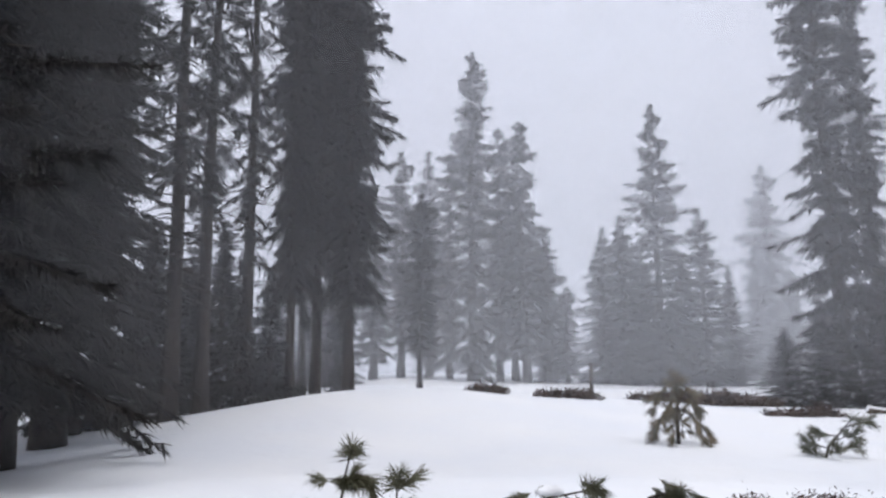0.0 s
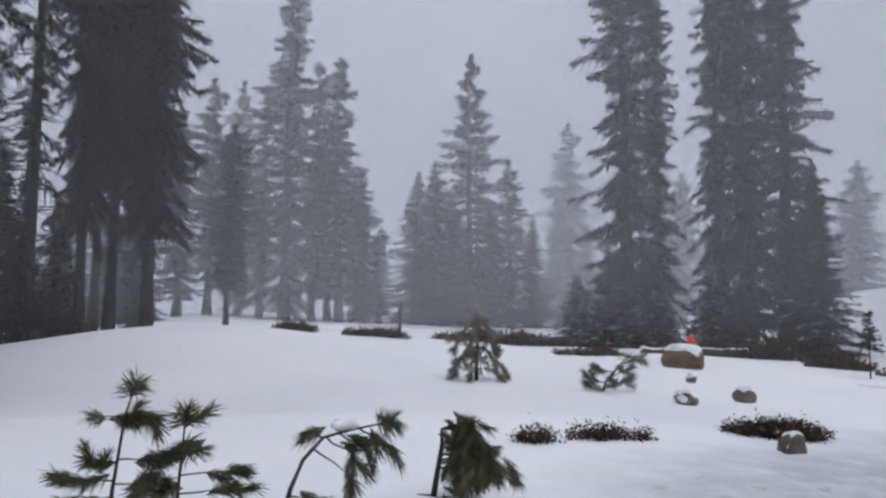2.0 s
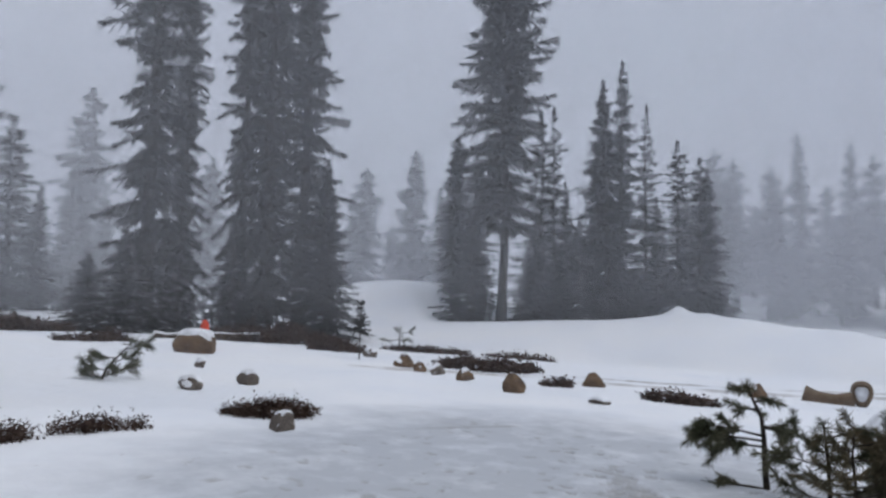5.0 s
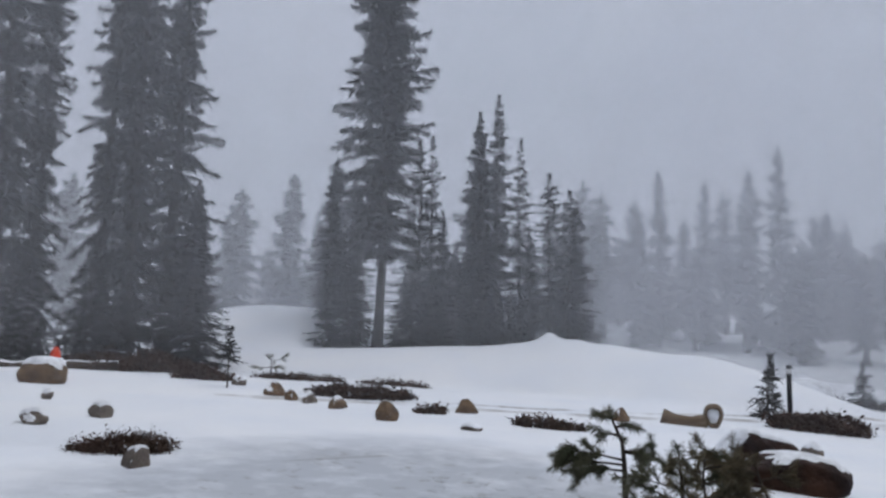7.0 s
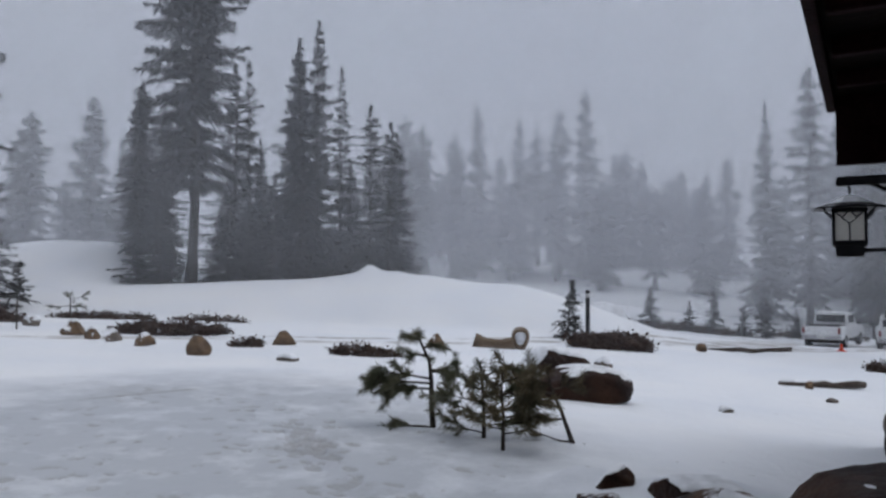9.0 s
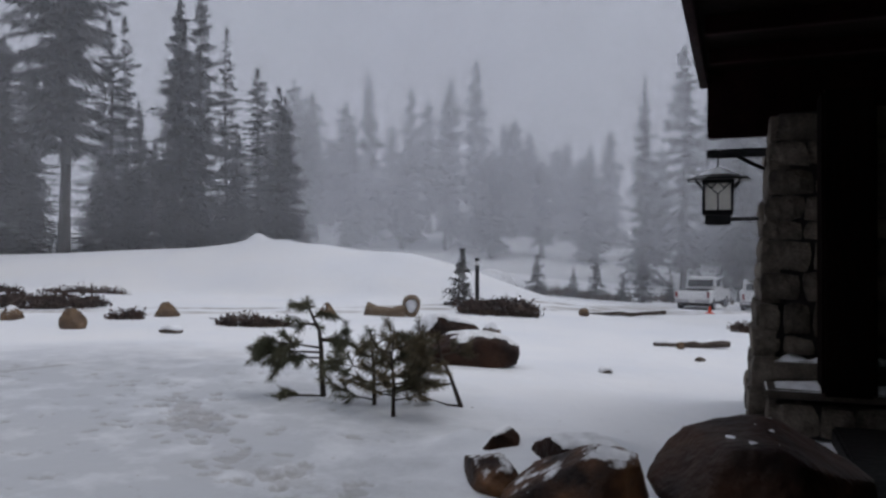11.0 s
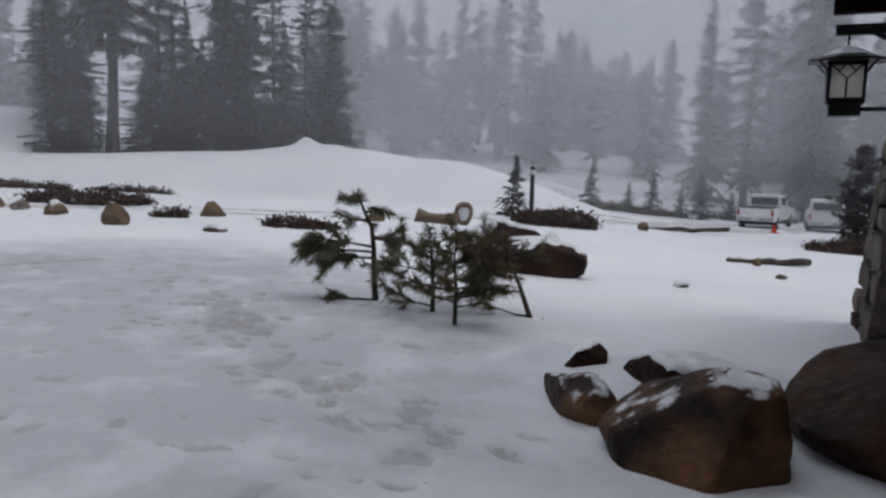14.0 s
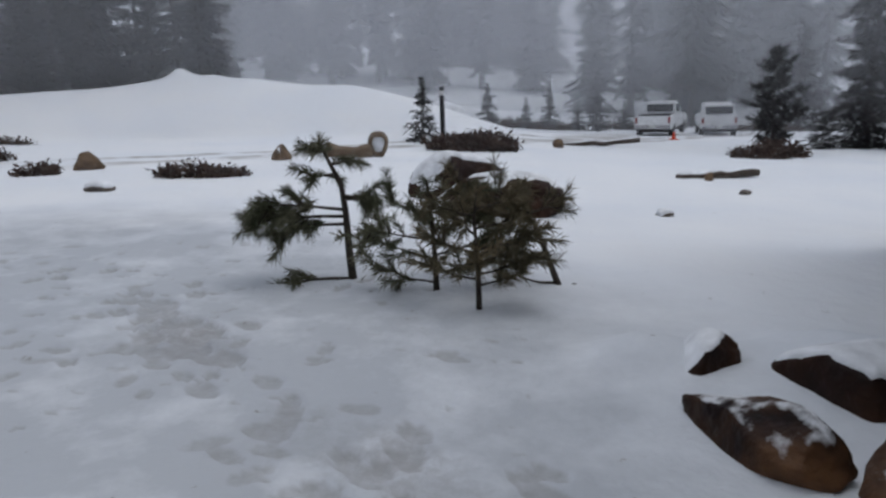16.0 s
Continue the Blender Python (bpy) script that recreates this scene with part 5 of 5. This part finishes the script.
for a in range(24):
    for b in range(8):
        f.append((a * 8 + b, (a + 1) % 24 * 8 + b, (a + 1) % 24 * 8 + (b + 1) % 8, a * 8 + (b + 1) % 8))
part("ring", mesh_of("ring", v, f, LOG_WOOD, flat=False), ring_log, "thick curved ring of wood")
v, f = tube([(-0.33, -0.05, 0.22), (-0.33, 0.07, 0.22)], [0.2, 0.2], 16)
part("snow_fill", mesh_of("snow_fill", v, f, SNOW, flat=False), ring_log, "white snow packed in the hollow")

cone = thing("traffic_cone", pose(13.5, 19.0, height(13.5, 19.0) + 0.24), "bright orange-red cone behind the snow-capped boulder", "cone")
v, f = tube([(0, 0, -0.3), (0, 0, 0.45), (0, 0, 0.6)], [0.2, 0.12, 0.05], 16)
part("body", mesh_of("body", v, f, ORANGE, flat=False), cone)
part("base", box_mesh("base", (0.5, 0.5, 0.05), ORANGE, 0.015, (0, 0, -0.3)), cone)
small_cone = thing("traffic_cone", pose(40.5, -9.2, height(40.5, -9.2)), "small orange traffic cone by the parked truck", "cone")
v, f = tube([(0, 0, 0), (0, 0, 0.26), (0, 0, 0.36)], [0.12, 0.06, 0.03], 14)
part("body", mesh_of("body", v, f, ORANGE, flat=False), small_cone)
part("base", box_mesh("base", (0.4, 0.4, 0.04), ORANGE, 0.01, (0, 0, 0.02)), small_cone)


# ---- pickup trucks ----
def pickup(x, y, turn, label, closed):
    """A white pickup, tail towards -x of its own axes; length 5.6, width 2.0."""
    t = thing("pickup_truck", pose(x, y, height(x, y), 0, 0, turn), label, "truck", "parked trucks")

    def hull(name, profile, half, mat, bevel, lab="", pinch=0.0):
        bm = bmesh.new()
        left = [bm.verts.new((px, -half + pinch * max(0, pz - 1.15), pz)) for px, pz in profile]
        right = [bm.verts.new((px, half - pinch * max(0, pz - 1.15), pz)) for px, pz in profile]
        n = len(profile)
        bm.faces.new(left), bm.faces.new(list(reversed(right)))
        for i in range(n):
            bm.faces.new((left[(i + 1) % n], left[i], right[i], right[(i + 1) % n]))
        bmesh.ops.recalc_face_normals(bm, faces=bm.faces)
        bmesh.ops.bevel(bm, geom=bm.edges[:], offset=bevel, segments=2, affect="EDGES")
        return part(name, finish(bm, name, mat, False), t, lab)

    hull("body", [(-2.75, 0.55), (-2.75, 1.2), (1.0, 1.22), (2.5, 1.12), (2.8, 0.95), (2.8, 0.5), (-2.6, 0.5)], 0.98, WHITE_PAINT, 0.05, "white painted body")
    if closed:
        hull("cab", [(-2.6, 1.2), (-2.35, 1.85), (0.3, 1.9), (1.2, 1.22)], 0.9, WHITE_PAINT, 0.05, "white cab and shell", 0.18)
        rear = -2.58
    else:
        hull("cab", [(-0.75, 1.2), (-0.6, 1.86), (0.55, 1.9), (1.45, 1.2)], 0.9, WHITE_PAINT, 0.05, "white cab", 0.18)
        part("bed_floor", box_mesh("bed", (1.8, 1.6, 0.05), RUBBER, 0.01, (-1.75, 0, 1.215)), t)
        rear = -0.74
    part("rear_window", box_mesh("rear_window", (0.03, 1.45, 0.4), CAR_GLASS, 0.01), t, "dark rear window", pose(rear + 0.03, 0, 1.55, 0, 16 if closed else 12, 0))
    for s in (-1, 1):
        part("side_window", box_mesh("side_window", (1.1, 0.03, 0.4), CAR_GLASS, 0.01), t, "dark side window", pose(0.1, s * 0.85, 1.53, s * 9, 0, 0))
        part("tail_lamp", box_mesh("tail_lamp", (0.05, 0.12, 0.32), TAIL_RED, 0.01, (-2.76, s * 0.87, 0.98)), t, "red tail lamp")
        part("mirror", box_mesh("mirror", (0.12, 0.22, 0.2), BLACK_METAL, 0.03, (0.95, s * 1.08, 1.3)), t)
        for wx in (-1.75, 1.75):
            wheel = part("wheel", None, t, "", pose(wx, s * 0.86, 0.39, 90, 0, 0))
            v, f = tube([(0, 0, -0.13), (0, 0, -0.1), (0, 0, 0.1), (0, 0, 0.13)], [0.34, 0.39, 0.39, 0.34], 20)
            part("tyre", mesh_of("tyre", v, f, RUBBER, flat=False), wheel)
            v, f = tube([(0, 0, -0.135), (0, 0, 0.135)], [0.22, 0.22], 14)
            part("rim", mesh_of("rim", v, f, CHROME, flat=False), wheel, "steel rim")
    part("bumper", box_mesh("bumper", (0.18, 1.9, 0.2), CHROME, 0.03, (-2.83, 0, 0.62)), t, "chrome rear bumper")
    part("tailgate", box_mesh("tailgate", (0.04, 1.5, 0.5), WHITE_PAINT, 0.01, (-2.77, 0, 0.93)), t, "white tailgate")
    part("number_plate", box_mesh("plate", (0.02, 0.3, 0.15), REFLECT, 0.003, (-2.93, 0, 0.66)), t)
    part("underbody", box_mesh("underbody", (4.6, 1.5, 0.25), RUBBER, 0.02, (0, 0, 0.42)), t)
    return t


pickup(46.7, -10.25, -25, "white pickup truck parked in the snow", False)
pickup(48.4, -13.85, -14, "white pickup with closed shell parked in the snow", True)


# ---- the porch: stone pillar, post, lantern, eave ----
def stone_pier(name, x, y, wide, deep, tall, batter, seed, label):
    """A pier of rough stones, wider at the foot, each stone proud of dark joints."""
    g = np.random.default_rng(seed)
    z0 = height(x, y) - 0.15
    t = thing(name, pose(x, y, z0, 0, 0, -14.5), label, "pillar")
    bm = bmesh.new()
    bmesh.ops.create_cube(bm, size=1)
    for v in bm.verts:
        k = batter if v.co.z < 0 else 0
        v.co = Vector((v.co.x * (deep + 2 * k - 0.12), v.co.y * (wide + 2 * k - 0.12), (v.co.z + 0.5) * tall))
    part("core", finish(bm, "core", MORTAR), t, "dark recessed mortar")
    for side in range(4):
        z = 0.0
        while z < tall - 0.08:
            ht = min(g.uniform(0.18, 0.42), tall - z)
            if tall - z - ht < 0.14:
                ht = tall - z
            k = batter * (1 - (z + ht / 2) / tall)
            span = (wide if side % 2 == 0 else deep) + 2 * k
            depth = ((deep if side % 2 == 0 else wide) + 2 * k) / 2
            u = -span / 2
            while u < span / 2 - 0.05:
                w = min(g.uniform(0.22, 0.5), span / 2 - u)
                if span / 2 - u - w < 0.16:
                    w = span / 2 - u
                bm = bmesh.new()
                bmesh.ops.create_cube(bm, size=1)
                bmesh.ops.subdivide_edges(bm, edges=bm.edges[:], cuts=2, use_grid_fill=True)
                off = Vector(g.uniform(0, 60, 3))
                sx, sz, sy = w - g.uniform(0.015, 0.04), ht - g.uniform(0.015, 0.04), 0.2
                skew_, proud, roll_ = g.normal(0, 0.07), g.uniform(-0.02, 0.025), radians(g.normal(0, 3))
                for v in bm.verts:
                    p = v.co.copy()
                    corner = abs(p.x * 2) ** 4 * abs(p.z * 2) ** 4
                    q = Vector((p.x * sx * (1 - 0.09 * corner) + skew_ * p.z * sz, p.y * sy, p.z * sz * (1 - 0.09 * corner)))
                    q += Vector((noise.noise(q * 4 + off), noise.noise(q * 5 + off + Vector((7, 0, 0))) * 0.6, noise.noise(q * 4 + off + Vector((0, 9, 0))))) * 0.04
                    if p.y < -0.3:
                        q.y -= 0.02 * (1 - (p.x * 2) ** 2) * (1 - (p.z * 2) ** 2) + proud
                    v.co = Matrix.Rotation(roll_, 3, "Y") @ q
                me = finish(bm, "stone", WALL_STONE, False)
                mm = Matrix.Rotation(radians(90 * side - 90), 4, "Z") @ Matrix.Translation((u + w / 2, -depth + 0.1, z + ht / 2))
                part("stone", me, t, "", mm)
                u += w
            z += ht
    return t


SKEW = -14.5  # the lodge stands turned against the axes
stone_pier("stone_pillar", 9.42, -3.3, 1.05, 1.25, 3.44, 0.27, 131, "battered pillar of rough grey-brown field stones")
stone_pier("stone_plinth", 8.36, -4.18, 3.4, 0.95, 0.55, 0.04, 132, "low wall of rough stones under a snowy cap slab")
z0 = height(8.65, -2.95) - 0.15
for name, x, y, z, size, label in (("cap_slab", 8.36, -4.18, 0.55, (1.05, 3.5, 0.09), "rough grey cap stone dusted with snow"), ("cap_slab", 8.75, -3.2, 0.66, (0.5, 1.2, 0.2), "upper course of rough stone with snow on top")):
    slab = new(name, box_mesh(name, size, WALL_STONE, 0.025, (0, 0, size[2] / 2)))
    slab.matrix_basis = pose(x, y, z0 + z, 0, 0, SKEW)
    tagged(slab, label, "stone slab")
    crust = bmesh.new()
    bmesh.ops.create_grid(crust, x_segments=14, y_segments=30, size=0.5)
    for v in crust.verts:
        edge = min(1.0, (0.5 - abs(v.co.x)) * 9, (0.5 - abs(v.co.y)) * 9)
        p = Vector((v.co.x * (size[0] - 0.02), v.co.y * (size[1] - 0.02), 0))
        p.z = size[2] - 0.012 + (0.045 + 0.05 * noise.noise(p * 5 + Vector((z, 3, 0)))) * edge
        v.co = p
    part("snow_cap", finish(crust, "snow_cap", SNOW, True), slab, "thin uneven crust of white snow")
# Post colour includes the deep shade under the roof.
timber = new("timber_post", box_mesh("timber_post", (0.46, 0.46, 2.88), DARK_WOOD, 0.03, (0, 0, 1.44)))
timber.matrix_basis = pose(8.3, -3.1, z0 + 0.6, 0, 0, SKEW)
tagged(timber, "thick timber post on the stone wall, coloured black for porch shade", "post")

lantern = thing("hanging_lantern", pose(9.58, -2.23, 0.0, 0, 0, SKEW), "black iron lantern with frosted panes on a bracket", "lantern")
LZ = 1.84
part("roof_cap", mesh_of("roof", *tube([(0, 0, LZ + 0.50), (0, 0, LZ + 0.515), (0, 0, LZ + 0.61), (0, 0, LZ + 0.64)], [0.36, 0.36, 0.1, 0.02], 8), BLACK_METAL), lantern, "wide pitched lantern roof")
part("snow_cap", mesh_of("snow", *tube([(0, 0, LZ + 0.53), (0, 0, LZ + 0.63), (0, 0, LZ + 0.655)], [0.3, 0.09, 0.015], 8), SNOW), lantern, "thin white snow on the roof")
part("base_box", box_mesh("base", (0.27, 0.27, 0.12), BLACK_METAL, 0.01, (0, 0, LZ + 0.05)), lantern)
part("base_rim", box_mesh("rim", (0.33, 0.33, 0.06), BLACK_METAL, 0.01, (0, 0, LZ + 0.13)), lantern)
part("glass", box_mesh("glass", (0.27, 0.27, 0.32), LAMP_GLASS, 0.005, (0, 0, LZ + 0.32)), lantern, "frosted cream glass")
part("head", box_mesh("head", (0.34, 0.34, 0.05), BLACK_METAL, 0.01, (0, 0, LZ + 0.485)), lantern)
for a in (-1, 1):
    for b in (-1, 1):
        part("corner_bar", box_mesh("bar", (0.03, 0.03, 0.34), BLACK_METAL, 0.004, (a * 0.15, b * 0.15, LZ + 0.32)), lantern)
        v, f = tube([(a * 0.14, b * 0.14, LZ + 0.38), (a * 0.24, b * 0.24, LZ + 0.5)], [0.012, 0.012], 5)
        part("strut", mesh_of("strut", v, f, BLACK_METAL), lantern)
for side in range(4):
    turn = Matrix.Rotation(side * math.pi / 2, 4, "Z")
    v, f = tube([(0, -0.142, LZ + 0.16), (0, -0.142, LZ + 0.34)], [0.008, 0.008], 5)
    tube([(0, -0.142, LZ + 0.34), (-0.07, -0.142, LZ + 0.4), (-0.02, -0.142, LZ + 0.46)], [0.008] * 3, 5, v, f)
    tube([(0, -0.142, LZ + 0.34), (0.07, -0.142, LZ + 0.4), (0.02, -0.142, LZ + 0.46)], [0.008] * 3, 5, v, f)
    tube([(-0.13, -0.142, LZ + 0.46), (-0.06, -0.142, LZ + 0.4)], [0.008] * 2, 5, v, f)
    tube([(0.13, -0.142, LZ + 0.46), (0.06, -0.142, LZ + 0.4)], [0.008] * 2, 5, v, f)
    part("tracery", mesh_of("tracery", v, f, BLACK_METAL), lantern, "thin branching iron tracery", turn)
v, f = tube([(0, 0, LZ + 0.63), (0, 0, LZ + 0.76)], [0.012, 0.012], 6)
part("hook", mesh_of("hook", v, f, BLACK_METAL), lantern)
part("arm", box_mesh("arm", (0.08, 0.78, 0.1), BLACK_METAL, 0.006, (0, -0.27, LZ + 0.8)), lantern, "black iron bracket arm")
v, f = tube([(0, -0.2, LZ + 0.77), (0, -0.6, LZ + 0.55)], [0.022, 0.022], 4)
part("brace", mesh_of("brace", v, f, BLACK_METAL), lantern)
part("lower_arm", box_mesh("lower_arm", (0.04, 0.5, 0.04), BLACK_METAL, 0.004, (0, -0.37, LZ + 0.06)), lantern)
part("back_plate", box_mesh("plate", (0.1, 0.03, 0.4), BLACK_METAL, 0.004, (0, -0.63, LZ + 0.68)), lantern)

# porch roof: its far corner is the origin; x runs along the eave, y out over the snow
eave = thing("porch_roof", pose(10.3, -2.28, 0, 0, 0, SKEW), "dark red-brown porch roof with exposed rafters", "roof", kind="structure")
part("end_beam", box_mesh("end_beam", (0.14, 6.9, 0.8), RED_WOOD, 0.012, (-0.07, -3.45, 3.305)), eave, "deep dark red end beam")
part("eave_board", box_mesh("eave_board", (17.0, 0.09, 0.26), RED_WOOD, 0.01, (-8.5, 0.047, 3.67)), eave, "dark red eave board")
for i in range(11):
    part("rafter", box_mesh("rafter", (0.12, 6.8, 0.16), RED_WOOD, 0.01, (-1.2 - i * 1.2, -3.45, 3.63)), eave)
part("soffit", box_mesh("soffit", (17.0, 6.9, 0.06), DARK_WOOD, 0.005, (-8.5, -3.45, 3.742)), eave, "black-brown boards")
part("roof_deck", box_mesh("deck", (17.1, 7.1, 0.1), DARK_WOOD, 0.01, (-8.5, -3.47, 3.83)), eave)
part("roof_snow", box_mesh("snow", (17.0, 7.0, 0.2), SNOW, 0.07, (-8.5, -3.5, 3.98)), eave, "thick white snow on the roof")
# Walls added to block skylight, so the porch recess and pillar stay dark.
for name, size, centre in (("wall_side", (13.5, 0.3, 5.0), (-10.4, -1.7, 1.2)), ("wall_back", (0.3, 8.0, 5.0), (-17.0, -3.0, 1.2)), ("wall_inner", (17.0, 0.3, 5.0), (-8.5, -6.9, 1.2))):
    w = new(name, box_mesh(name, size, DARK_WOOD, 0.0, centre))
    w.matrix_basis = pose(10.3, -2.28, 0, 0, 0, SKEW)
    tagged(w, "black lodge wall added to keep skylight off the porch", "wall", kind="structure")
# Added slab; its black colour carries the shade on the ground here.
floor = new("added_porch_floor", box_mesh("added_porch_floor", (15.5, 5.8, 0.3), SHADE_FLOOR, 0.02, (-9.3, -4.05, -0.25)))
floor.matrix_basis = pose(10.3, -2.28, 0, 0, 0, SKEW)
tagged(floor, "near-black floor added for the shade under the porch roof", "floor", kind="structure")
